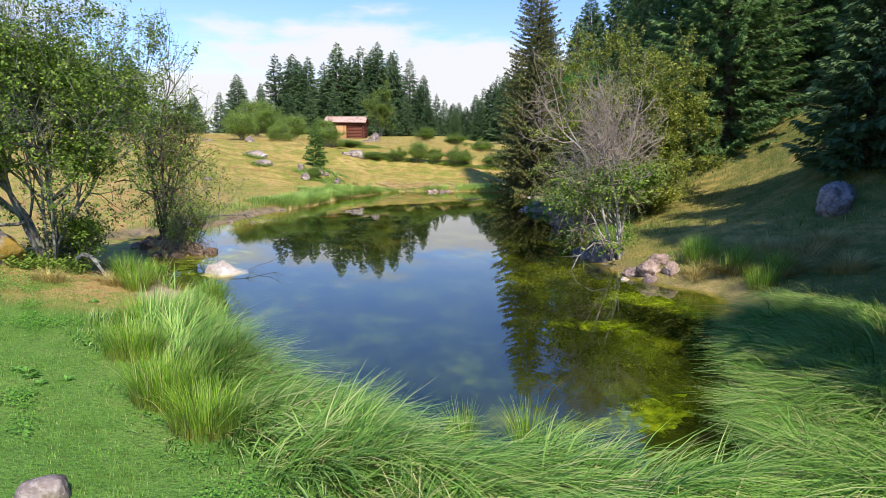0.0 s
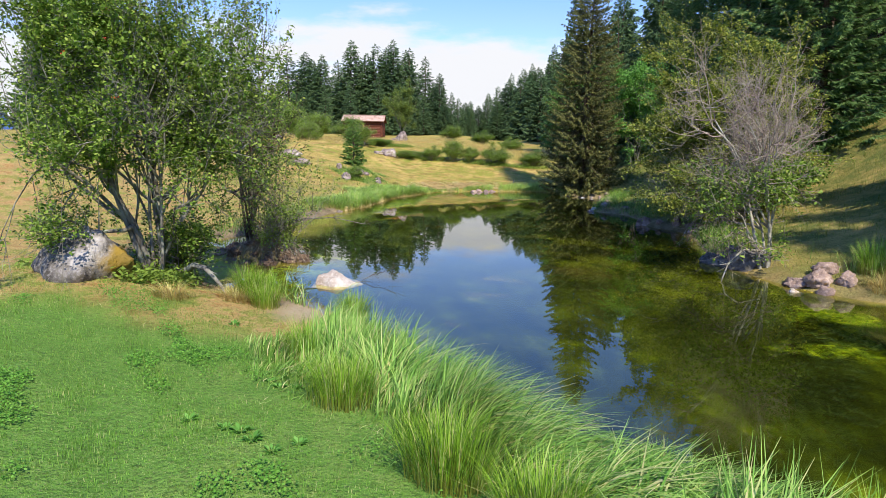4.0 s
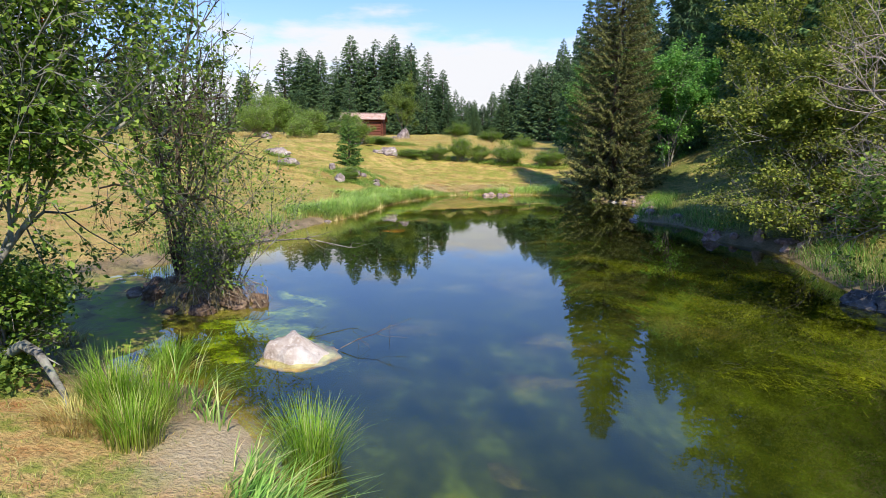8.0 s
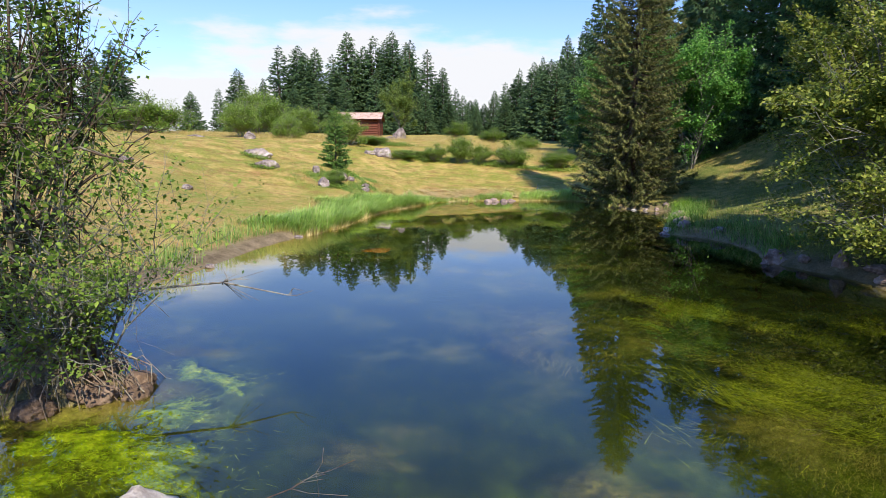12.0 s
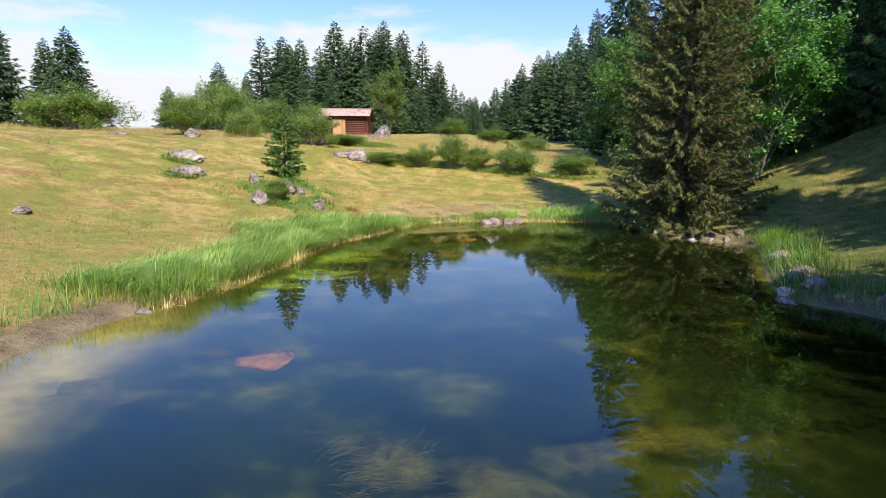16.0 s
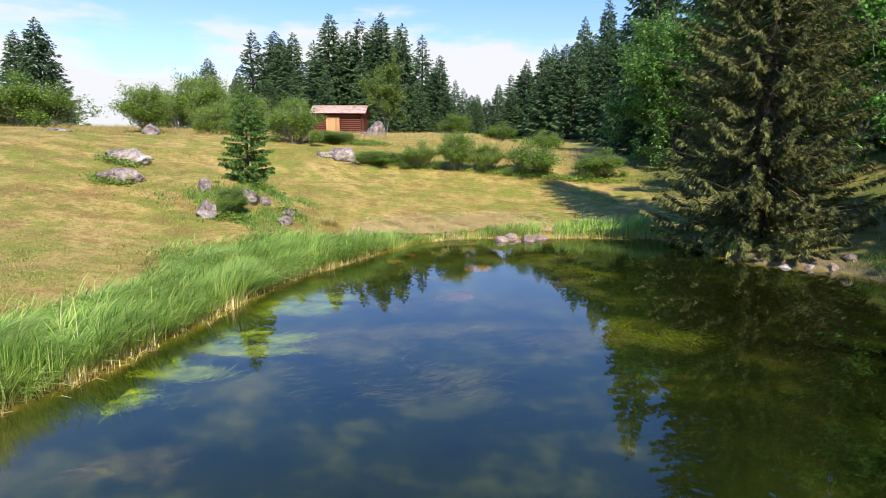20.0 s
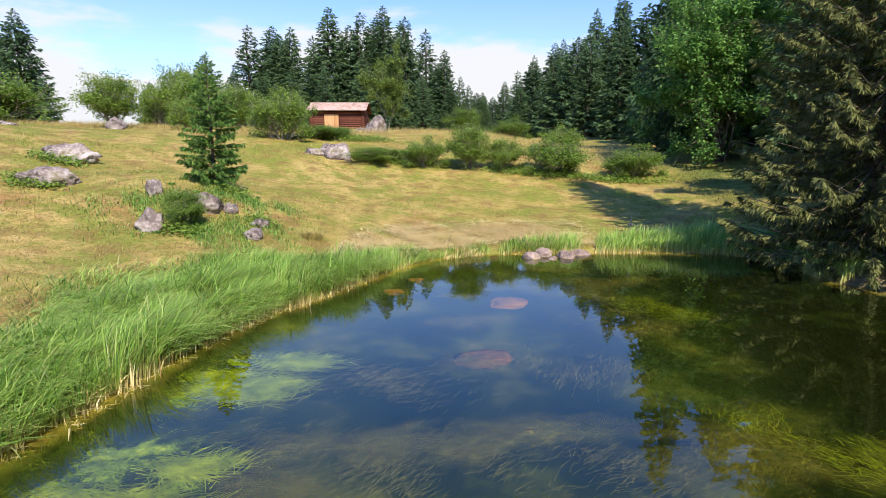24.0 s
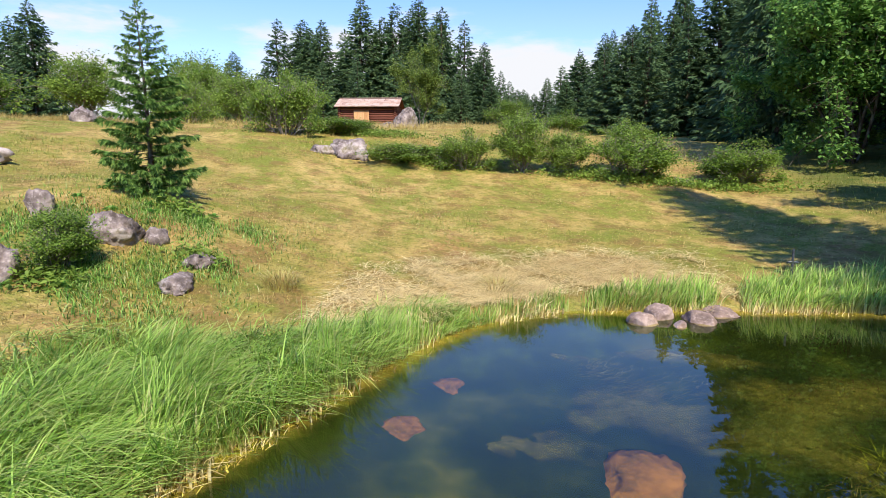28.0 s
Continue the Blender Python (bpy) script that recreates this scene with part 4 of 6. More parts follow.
def set_bush(x, y, h, wide, k):
    s = h / (2.0, 2.4, 1.5)[k]
    w = wide / (2 * (1.3, 1.1, 1.3)[k])
    if not bush_used[k]:
        bush_used[k] = True
        ob = BUSH[k]
    else:
        ob = copy_thing(BUSH[k], pose(0, 0, 0))
    ob.matrix_basis = pose(x, y, land1(x, y) - 0.05, 0, 0, float(rng.uniform(0, 360))) @ Matrix.Diagonal((w, w, s, 1))
    return tagged(ob, group="meadow bushes")


for bx, by, bh, bw, bk in (((-5.0, 45.8, 1.15, 1.7, 0), (-3.5, 45.9, 1.75, 1.5, 1), (-2.3, 46.0, 1.25, 1.4, 1), (-0.5, 46.1, 1.45, 2.4, 0), (2.45, 46.4, 1.25, 2.3, 0),
        (-10.7, 47.6, 2.0, 2.3, 0), (-15.4, 50.0, 1.6, 2.0, 2), (-17.8, 48.2, 2.3, 2.2, 1), (-24.6, 50.0, 2.7, 4.4, 0), (-27.6, 51.0, 2.2, 3.0, 0), (-21.5, 62.0, 4.2, 3.6, 1),
        (-19.0, 58.5, 3.2, 3.0, 1), (-24.0, 64.0, 3.4, 3.2, 0),) + ((-16.0, 56.0, 2.6, 2.6, 1), (-12.6, 53.5, 2.2, 2.2, 1),
        (-9.3, 49.2, 0.6, 2.2, 2), (-6.8, 46.2, 0.5, 2.4, 2), (-8.75, 35.55, 0.8, 0.8, 1), (6.6, 50.2, 1.6, 2.4, 0), (-4.0, 60, 1.6, 2.0, 1), (-1.0, 62, 1.5, 2.4, 0), (1.5, 58, 1.4, 2.2, 0),)):
    set_bush(bx, by, bh, bw, bk)


# ---- rocks ----
def rock(seed, sx, sy, sz, mat, x, y, z=None, turn=0, label="grey boulder lying in the meadow grass", name="boulder", rough=0.22, peak=0.0, sink=0.25):
    """A boulder: a ball cut by random planes, roughened at two scales."""
    r = random.Random(seed)
    bm = bmesh.new()
    bmesh.ops.create_icosphere(bm, subdivisions=4 if max(sx, sy) > 0.17 else 3, radius=1.0)
    cuts = []
    for _ in range(9):
        n = Vector((r.gauss(0, 1), r.gauss(0, 1), r.gauss(0.2, 0.8))).normalized()
        cuts.append((n, r.uniform(0.62, 0.92)))
    for v in bm.verts:
        p = v.co.copy()
        for n, c in cuts:
            over = p.dot(n) - c
            if over > 0:
                p -= n * over * 0.96
        q = p * 1.7 + Vector((seed * 1.3, seed * 0.7, 0))
        p *= 1 + rough * 0.6 * noise.noise(q) + rough * 0.45 * noise.noise(q * 3.1) + rough * 0.30 * noise.noise(q * 7.3) - rough * 0.5 * max(0.0, 0.16 - abs(noise.noise(q * 1.9)))
        if peak:
            k = max(0.0, p.z)
            p.x = p.x * (1 - 0.62 * k) - peak * k
            p.y *= 1 - 0.55 * k
        v.co = Vector((p.x * sx, p.y * sy, p.z * sz))
    for f in bm.faces:
        f.smooth = True
    me = bpy.data.meshes.new(name)
    bm.to_mesh(me)
    bm.free()
    me.materials.append(mat)
    ob = tagged(new(name, me), label, "rock")
    base = land1(x, y) if z is None else z
    ob.matrix_basis = pose(x, y, base + sz * (1 - 2 * sink) * 0.4, 0, 0, turn)
    return ob


rock(5, 0.53, 0.43, 0.36, M_ROCK_WHITE, -4.90, 12.98, -0.10, 10, "pale sunlit boulder standing in the shallow pond water", peak=0.22, rough=0.26, sink=0.4)
rock(2, 0.80, 0.52, 0.58, M_ROCK_MOSS, -8.05, 10.35, None, 0, "large grey boulder with orange moss beside the alder", rough=0.26, peak=-0.16, sink=0.3)
rock(3, 0.16, 0.14, 0.14, M_ROCK, -2.46, 4.2, None, 20, "small grey rock in the lawn", sink=0.3)
for i, (sx, sy, sz, x, y, m) in enumerate((((0.24, 0.2, 0.22, 4.05, 13.1, M_ROCK_PINK), (0.2, 0.17, 0.18, 4.4, 12.9, M_ROCK_PINK), (0.22, 0.2, 0.15, 3.75, 13.35, M_ROCK_PINK), (0.16, 0.14, 0.14, 3.95, 12.75, M_ROCK_PINK), (0.28, 0.2, 0.2, 4.35, 13.5, M_ROCK_PINK),
        (0.14, 0.1, 0.08, 3.5, 12.95, M_ROCK_PALE), (0.55, 0.4, 0.45, 3.5, 15.0, M_ROCK_DARK), (0.35, 0.3, 0.25, 3.2, 15.6, M_ROCK_DARK), 
        (0.32, 0.22, 0.24, 3.58, 22.45, M_ROCK_PINK), (0.14, 0.12, 0.1, 3.95, 22.0, M_ROCK_PINK), (0.15, 0.12, 0.3, 4.3, 21.4, M_ROCK_PINK),) + ((0.24, 0.16, 0.13, 4.6, 20.7, M_ROCK_PINK), (0.2, 0.14, 0.14, 4.7, 20.1, M_ROCK_PINK), (0.18, 0.14, 0.1, 4.4, 20.3, M_ROCK_PINK),
        (0.17, 0.13, 0.08, 3.66, 33.7, M_ROCK_PALE), (0.13, 0.11, 0.09, 4.5, 33.45, M_ROCK_PINK), (0.12, 0.10, 0.07, 4.1, 33.6, M_ROCK), (0.17, 0.13, 0.11, 4.9, 33.6, M_ROCK_PINK), (0.2, 0.16, 0.1, 2.65, 26.75, M_ROCK), (0.22, 0.16, 0.12, 3.9, 26.1, M_ROCK_PINK),
        (0.35, 0.25, 0.2, 3.5, 27.9, M_ROCK_PINK), (0.25, 0.2, 0.16, 3.3, 27.1, M_ROCK_PINK), (0.3, 0.25, 0.2, 4.1, 29.8, M_ROCK_PINK), (0.18, 0.14, 0.1, 2.9, 27.2, M_ROCK_PALE),))):
    rock(20 + i, sx, sy, sz, m, x, y, max(land1(x, y), -0.03), i * 47, "pinkish stone at the pond's edge" if m == M_ROCK_PINK else "grey stone at the pond's edge", "stone", 0.42, sink=0.32)
for i, (sx, sy, sz, x, y) in enumerate(((0.20, 0.16, 0.15, -2.05, 36.95), (0.24, 0.18, 0.18, -1.8, 37.25), (0.24, 0.18, 0.15, -1.35, 37.1), (0.26, 0.2, 0.12, -0.95, 37.45), (0.14, 0.1, 0.07, -1.62, 36.85))):
    rock(60 + i, sx, sy, sz, M_ROCK_PINK, x, y, -0.02, i * 63, "smooth pinkish stone at the pond's far edge", "stone", 0.16, sink=0.35)
for i, (sx, sy, sz, x, y, lab) in enumerate((((0.72, 0.5, 0.36, -13.7, 39.5, "wide flat grey boulder in the dry meadow"), (0.55, 0.36, 0.28, -12.2, 36.7, "low grey boulder in the dry meadow"), (0.22, 0.18, 0.26, -9.95, 36.75, "small upright grey rock on the mound"),
        (0.36, 0.26, 0.28, -9.25, 35.2, "grey boulder on the slope above the reeds"), (0.40, 0.28, 0.30, -8.8, 36.55, "grey boulder below the young spruce"), (0.17, 0.14, 0.16, -8.35, 36.75, "small grey rock below the young spruce"),
        (0.24, 0.18, 0.14, -7.65, 36.5, "small grey rock above the reeds"), (0.28, 0.2, 0.13, -7.5, 35.8, "flat grey rock above the reeds"), (0.62, 0.45, 0.48, -8.2, 45.9, "weathered grey rock like a stump in the meadow"),) + ((0.4, 0.3, 0.2, -8.95, 45.9, "low grey rock in the meadow"),
        (0.62, 0.45, 0.74, -8.3, 55.2, "tall grey boulder in front of the log hut"), (0.6, 0.4, 0.22, -8.9, 54.8, "low grey boulder in front of the log hut"), (0.45, 0.34, 0.32, -16.5, 46.3, "grey boulder beside a meadow bush"), (0.5, 0.3, 0.1, -18.6, 43.5, "flat pale rock in the meadow"),
        (0.5, 0.42, 0.5, 8.55, 14.6, "fissured grey outcrop on the shaded slope"), (0.4, 0.3, 0.2, -15.5, 31.0, "low grey rock in the meadow"), (0.25, 0.2, 0.12, -12.5, 29.5, "small grey rock in the meadow"), (0.3, 0.2, 0.14, 0.8, 46.0, "grey rock among the bushes"),))):
    rock(80 + i, sx, sy, sz, M_ROCK, x, y, None, i * 41, lab, "boulder", 0.34, sink=0.22)
for i, (sx, sy, sz, x, y) in enumerate(((0.2, 0.15, 0.13, -7.7, 14.7), (0.17, 0.14, 0.12, -7.5, 14.6), (0.24, 0.16, 0.14, -6.75, 14.55), (0.15, 0.13, 0.1, -7.2, 14.5), (0.2, 0.15, 0.12, -6.2, 15.3), (0.14, 0.12, 0.1, -7.9, 14.95), (0.12, 0.1, 0.08, -8.05, 21.1), (0.14, 0.1, 0.05, -7.5, 25.3))):
    rock(110 + i, sx, sy, sz, M_CLOD if i < 6 else M_ROCK, x, y, 0.0, i * 77, "brown stone among roots at the water line", "stone", 0.25, sink=0.35)
r = random.Random(31)
for i in range(26):
    a, q = r.uniform(0, 6.28), math.sqrt(r.random())
    x, y = -7.02 + math.cos(a) * q * 0.95, 15.1 + math.sin(a) * q * 0.5
    s = r.uniform(0.07, 0.16)
    rock(160 + i, s * 1.2, s, s * 0.8, M_CLOD, x, y, max(land1(x, y), -0.02), i * 37, "brown clod of stone and earth on the islet", "clod", 0.4, sink=0.4)
# sunken stones under the surface
for i, (sx, sy, sz, x, y, z) in enumerate(((0.42, 0.34, 0.24, -5.20, 24.0, None), (0.42, 0.32, 0.16, -2.8, 33.7, -0.62), (0.2, 0.18, 0.16, -4.55, 33.95, -0.26), (0.22, 0.18, 0.16, -4.3, 34.8, -0.24), (0.36, 0.27, 0.14, -3.15, 31.25, -0.58))):
    rock(130 + i, sx, sy, sz, M_ROCK_SUNK, x, y, z, i * 51, "orange-brown stone under the water", "sunken_stone", 0.34, sink=0.42)


# ---- the log hut ----
def box_mesh(name, sx, sy, sz, mat, bevel=0.01):
    bm = bmesh.new()
    bmesh.ops.create_cube(bm, size=1)
    bmesh.ops.scale(bm, verts=bm.verts, vec=(sx, sy, sz))
    if bevel:
        bmesh.ops.bevel(bm, geom=bm.edges[:], offset=bevel, segments=1, affect="EDGES")
    me = bpy.data.meshes.new(name)
    bm.to_mesh(me)
    bm.free()
    me.materials.append(mat)
    return me


def place(name, me, parent, m, label=""):
    ob = child(name, me, parent, label)
    ob.matrix_basis = m
    return ob


def log_mesh(name, length, rad, mat):
    t = Tubes(8)
    s = np.linspace(-length / 2, length / 2, 4)
    t.add(np.stack([s, 0 * s, 0 * s], -1), np.array([0.97, 1.03, 1.0, 0.96]) * rad)
    bm = bmesh.new()
    me = t.mesh(name, mat)
    bm.from_mesh(me)
    bmesh.ops.holes_fill(bm, edges=[e for e in bm.edges if e.is_boundary], sides=0)
    bm.to_mesh(me)
    bm.free()
    return me


HX, HY = -16.2, 82.2
HZ = land1(HX, HY - 1.6) - 0.05
hut = tagged(new("log_hut"), "small dark red log hut with a pinkish shingle roof", "hut")
hut.matrix_basis = pose(HX, HY, HZ, 0, 0, 3)
LW, LD, WALL = 4.8, 3.6, 1.85
log_long, log_short = log_mesh("log", LW + 0.3, 0.105, M_LOG), log_mesh("log", LD + 0.3, 0.105, M_LOG)
log_a, log_b = log_mesh("log", 1.45, 0.105, M_LOG), log_mesh("log", 2.45, 0.105, M_LOG)
for i in range(10):
    z = 0.1 + i * 0.195
    place("log", log_long, hut, pose(0, LD / 2, z))
    for sx in (-1, 1):
        place("log", log_short, hut, pose(sx * LW / 2, 0, z + 0.095, 0, 0, 90))
    if i < 8:
        place("log", log_a, hut, pose(-LW / 2 + 0.575, -LD / 2, z))
        place("log", log_b, hut, pose(LW / 2 - 1.075, -LD / 2, z))
    else:
        place("log", log_long, hut, pose(0, -LD / 2, z))
for sx in (-1, 1):
    for j in range(4):
        place("log", log_mesh("log", LD * (0.8 - 0.2 * j), 0.105, M_LOG), hut, pose(sx * LW / 2, 0, 2.1 + j * 0.195, 0, 0, 90))
plank = box_mesh("plank", 0.215, 0.04, 1.66, M_DOOR)
door = child("door", box_mesh("door", 1.30, 0.03, 0.12, M_DOOR), hut, "pale wooden plank door")
door.matrix_basis = pose(-LW / 2 + 1.92, -LD / 2 - 0.10, 0.35)
for i in range(6):
    place("plank", plank, door, pose(-0.55 + i * 0.22, -0.04, 0.55))
# roof: battens, rows of shingles on both slopes, ridge board
rise, over = 0.85, 0.5
run = LD / 2 + over
pitch = math.atan2(rise, run)
slope_len = math.hypot(rise, run)
roof_z = WALL + 0.28
deck = box_mesh("roof_deck", LW + 0.75, slope_len, 0.04, M_LOG)
shingle = box_mesh("shingle", 0.285, 0.46, 0.03, M_ROOF, 0.006)
for sy in (-1, 1):
    base = pose(0, sy * run / 2, roof_z + rise / 2 - 0.12, -sy * math.degrees(pitch))
    roof = place("roof", deck, hut, base, "weathered pinkish shingle roof")
    if sy < 0:
        for row in range(6):
            for c in range(19):
                jx, jr = random.uniform(-0.02, 0.02), random.uniform(-2, 2)
                place("shingle", shingle, roof, pose(-2.65 + c * 0.294 + jx + (row % 2) * 0.02, -slope_len / 2 + 0.2 + row * 0.385, 0.045 + random.uniform(0, 0.015), -3, 0, jr))
    else:
        place("shingle_layer", box_mesh("shingle_layer", LW + 0.7, slope_len - 0.02, 0.03, M_ROOF), roof, pose(0, 0, 0.045))
place("ridge_board", box_mesh("ridge_board", LW + 0.78, 0.16, 0.05, M_ROOF), hut, pose(0, 0, roof_z + rise - 0.04))

# a metal post in the meadow by the reeds
post = tagged(new("water_post"), "thin dark metal post with a small cross tap", "post")
post.matrix_basis = pose(0.35, 38.5, land1(0.35, 38.5) - 0.05)
t = Tubes(8)
t.add([(0, 0, 0), (0, 0, 0.3), (0, 0, 0.62)], [0.022, 0.02, 0.018])
child("pole", t.mesh("pole", M_POST), post)
t = Tubes(6)
t.add([(-0.07, 0, 0.42), (0, 0, 0.43), (0.08, 0, 0.42)], [0.014, 0.02, 0.014])
child("tap", t.mesh("tap", M_POST), post)


# ---- grasses ----
def blades(name, x, y, z, height, lean, toward, width, mat, label, category, seg=3, curve=1.0, rise=1.0):
    """Blades of grass as bent strips, all in one mesh: each leans by lean (0 upright, 1 flat) toward an angle."""
    n = len(x)
    s = np.linspace(0, 1, seg + 1)
    dx, dy = np.cos(toward), np.sin(toward)
    px, py = -dy, dx
    bend = lean[:, None] * s[None] ** (1 + curve)
    out = height[:, None] * bend * 0.95
    upz = rise * height[:, None] * (s[None] - 0.55 * lean[:, None] ** 1.4 * s[None] ** 2)
    wv = width[:, None] * (1 - s[None] ** 1.6 * 0.92) / 2
    cxx, cyy, czz = x[:, None] + dx[:, None] * out, y[:, None] + dy[:, None] * out, z[:, None] + upz
    l = np.stack([cxx + px[:, None] * wv, cyy + py[:, None] * wv, czz], -1)
    r = np.stack([cxx - px[:, None] * wv, cyy - py[:, None] * wv, czz], -1)
    v = np.stack([l, r], 2).reshape(-1, 3)
    k = 2 * (seg + 1)
    f = (np.arange(n)[:, None, None] * k + np.arange(seg)[None, :, None] * 2 + np.array([0, 1, 3, 2])[None, None]).reshape(-1, 4)
    me = quads(name, v, f, mat)
    float_layer(me, "along", np.tile(np.repeat(s, 2), n))
    return tagged(new(name, me), label, category, kind="stuff")


def cells(x, y, size, seed):
    """A random number from -1 to 1 for each place, the same within a clump of that size."""
    u, v = x + 0.35 * size * np.sin(y * 5 / size), y + 0.35 * size * np.sin(x * 4 / size + 1)
    s = np.sin(np.floor(u / size) * 127.1 + np.floor(v / size) * 311.7 + seed * 17.3) * 43758.5453
    return 2 * (s - np.floor(s)) - 1


def scatter(n, x0, x1, y0, y1, accept, seed):
    """Random places in a rectangle, kept with the chance that accept(x, y, shore distance) gives."""
    r = np.random.default_rng(seed)
    x, y = r.uniform(x0, x1, n), r.uniform(y0, y1, n)
    d = shore_distance(x, y)
    ok = r.random(n) < accept(x, y, d)
    return x[ok], y[ok], d[ok], r


def bumps(x, y, spots):
    """A soft field that is 1 at the middle of each spot (x, y, radius along x, along y)."""
    out = np.zeros_like(x)
    for sx, sy, rx, ry in spots:
        out = np.maximum(out, np.exp(-(((x - sx) / rx) ** 2 + ((y - sy) / ry) ** 2) ** 1.5))
    return out


# long sedge that lies over the near bank
def sedge_width(x, y):
    return 1.95 + 0.5 * waves(x, y, 0.8, 0.2) + 0.9 * ss(1.5, 3.5, x) - 1.35 * ss(8.4, 9.8, y)


def near_sedge(x, y, d):
    wide = sedge_width(x, y)
    south = ss(12.2, 10.6, y) * ss(-5.9, -4.9, x)
    clump = 0.55 + 0.45 * waves(x, y, 2.6, 1.9)
    return ss(wide, wide * 0.35, d) * (d > 0.12) * south * ss(10.2, 8.6, np.where(x > 2.5, y, 0)) * np.clip(clump + 0.25, 0, 1) * (1 - np.exp(-(((x + 4.85) / 0.5) ** 2 + ((y - 10.55) / 0.75) ** 2) ** 2))


x, y, d, r = scatter(330000, -6.2, 8.0, 2.0, 12.0, near_sedge, 101)
x, y, d = x[:56000], y[:56000], d[:56000]
n = len(x)
flat = np.clip(0.62 + 0.25 * ss(2.2, 3.0, x) + 0.50 * ss(-3.4, -1.0, x) * ss(2.3, 0.8, d) + 0.34 * waves(x, y, 1.9, 0.8), 0.1, 1.15)
drift = np.where(x < -3, 0.5, -0.35) + 0.75 * waves(x, y, 1.2, 2.2) + 0.55 * waves(x, y, 3.3, 1.2) + 3.5 * ss(2.2, 3.2, x)
tall = r.uniform(0.28, 0.92, n) * (1 - 0.22 * ss(-2.6, -3.6, x)) * (0.16 + 0.84 * ss(0.95, 0.45, d / sedge_width(x, y))) * (1 - 0.25 * ss(0.8, 0.3, d) * ss(-3, -1, x)) * (0.85 + 0.25 * cells(x, y, 0.5, 7))
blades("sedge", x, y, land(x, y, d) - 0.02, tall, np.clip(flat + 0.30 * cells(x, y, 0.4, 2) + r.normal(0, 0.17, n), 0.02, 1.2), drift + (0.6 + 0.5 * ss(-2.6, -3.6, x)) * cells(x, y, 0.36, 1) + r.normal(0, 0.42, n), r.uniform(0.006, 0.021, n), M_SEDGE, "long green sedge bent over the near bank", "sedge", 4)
# dry stems mixed into the sedge
pick = r.random(n) < 0.055
blades("dead_sedge", x[pick], y[pick], land(x[pick], y[pick], d[pick]) + 0.03, tall[pick] * 0.8, np.clip(flat[pick] + 0.35, 0.3, 1.25), drift[pick] + r.normal(0, 0.6, pick.sum()), r.uniform(0.004, 0.009, pick.sum()), M_STRAW, "dry straw-coloured stems lying in the sedge", "sedge", 3)


# reeds along the far side
def far_reeds(x, y, d):
    west = ss(25.2, 26.0, y) * ss(37.3, 36.6, y) * (x < 0)
    gap = 1 - ss(36.9, 37.3, y) * ss(-3.05, -2.95, x) * ss(-2.65, -2.75, x)
    north = (y > 37) * np.clip(ss(-2.8, -2.5, x) * ss(-0.88, -1.0, x) + ss(-0.66, -0.5, x) * ss(5.2, 4.4, x) + ss(-4.6, -4.2, x) * ss(-2.9, -3.1, x), 0, 1)
    wide = np.where(y > 36.8, 0.50 + 0.75 * ss(-0.6, 0.8, x), 1.9 + 0.4 * waves(x, y, 0.9, 0.6))
    wide = (wide + 0.7 * ss(30.5, 32, y) * ss(35.2, 34.2, y)) * (1 - 0.5 * ss(34.2, 35.6, y) * ss(-3.0, -4.0, x))
    east = ss(1.6, 2.2, x) * ss(34.6, 35.4, y) * ss(39.2, 38.6, y) * ss(5.0, 4.2, x)
    wide = np.where(east > 0.05, 1.5, wide)
    return ss(wide, wide * 0.6, d) * (d > -0.06) * np.clip(west * gap + north + east, 0, 1)


x, y, d, r = scatter(400000, -10.0, 5.5, 24.4, 40.0, far_reeds, 102)
x, y, d = x[:62000], y[:62000], d[:62000]
n = len(x)
flat = 0.66 + 0.32 * ss(0.1, 0.9, d) + 0.34 * cells(x, y, 0.55, 4) + 0.24 * waves(x, y, 1.7, 0.5) + r.normal(0, 0.18, n) - 0.15 * ss(37, 37.5, y) * ss(0.7, 0.3, x)
tall = r.uniform(0.34, 0.74, n) * (0.9 + 0.22 * waves(x, y, 2.1, 0.1)) * (1 - 0.5 * ss(34.6, 36.2, y) * ss(-2.2, -2.8, x)) * (1 - 0.28 * ss(36.6, 37.2, y) * ss(0.2, -0.4, x)) * (0.55 + 0.45 * ss(2.0, 1.1, d))
blades("reeds", x, y, land(x, y, d) - 0.03, tall, np.clip(flat, 0.02, 1.15), 0.1 + 0.8 * waves(x, y, 1.0, 1.1) + 1.0 * cells(x, y, 0.42, 3) + r.normal(0, 0.75, n), r.uniform(0.009, 0.021, n), M_REED, "green reeds with pale stems along the bank", "reeds", 4)


# dead stems bent down along the reeds' foot
x, y, d, r = scatter(260000, -9.5, 4.5, 24.4, 38.6, lambda x, y, d: far_reeds(x, y, np.maximum(d, 0)) * ss(-0.24, -0.12, d) * ss(0.12, -0.02, d) * ss(0.9, 0.3, x) * np.clip(0.6 + 0.7 * cells(x, y, 0.55, 8), 0.06, 1), 112)
x, y, d = x[:16000], y[:16000], d[:16000]
blades("dead_reeds", x, y, np.maximum(land(x, y, d), -0.1), r.uniform(0.08, 0.30, len(x)) * (0.75 + 0.4 * cells(x, y, 0.3, 9)), np.clip(r.normal(0.5, 0.35, len(x)), 0.02, 1.2), -0.2 + r.normal(0, 0.8, len(x)), r.uniform(0.010, 0.022, len(x)), M_STRAW, "tan dead reed stems bent over the water's edge", "reeds", 2)


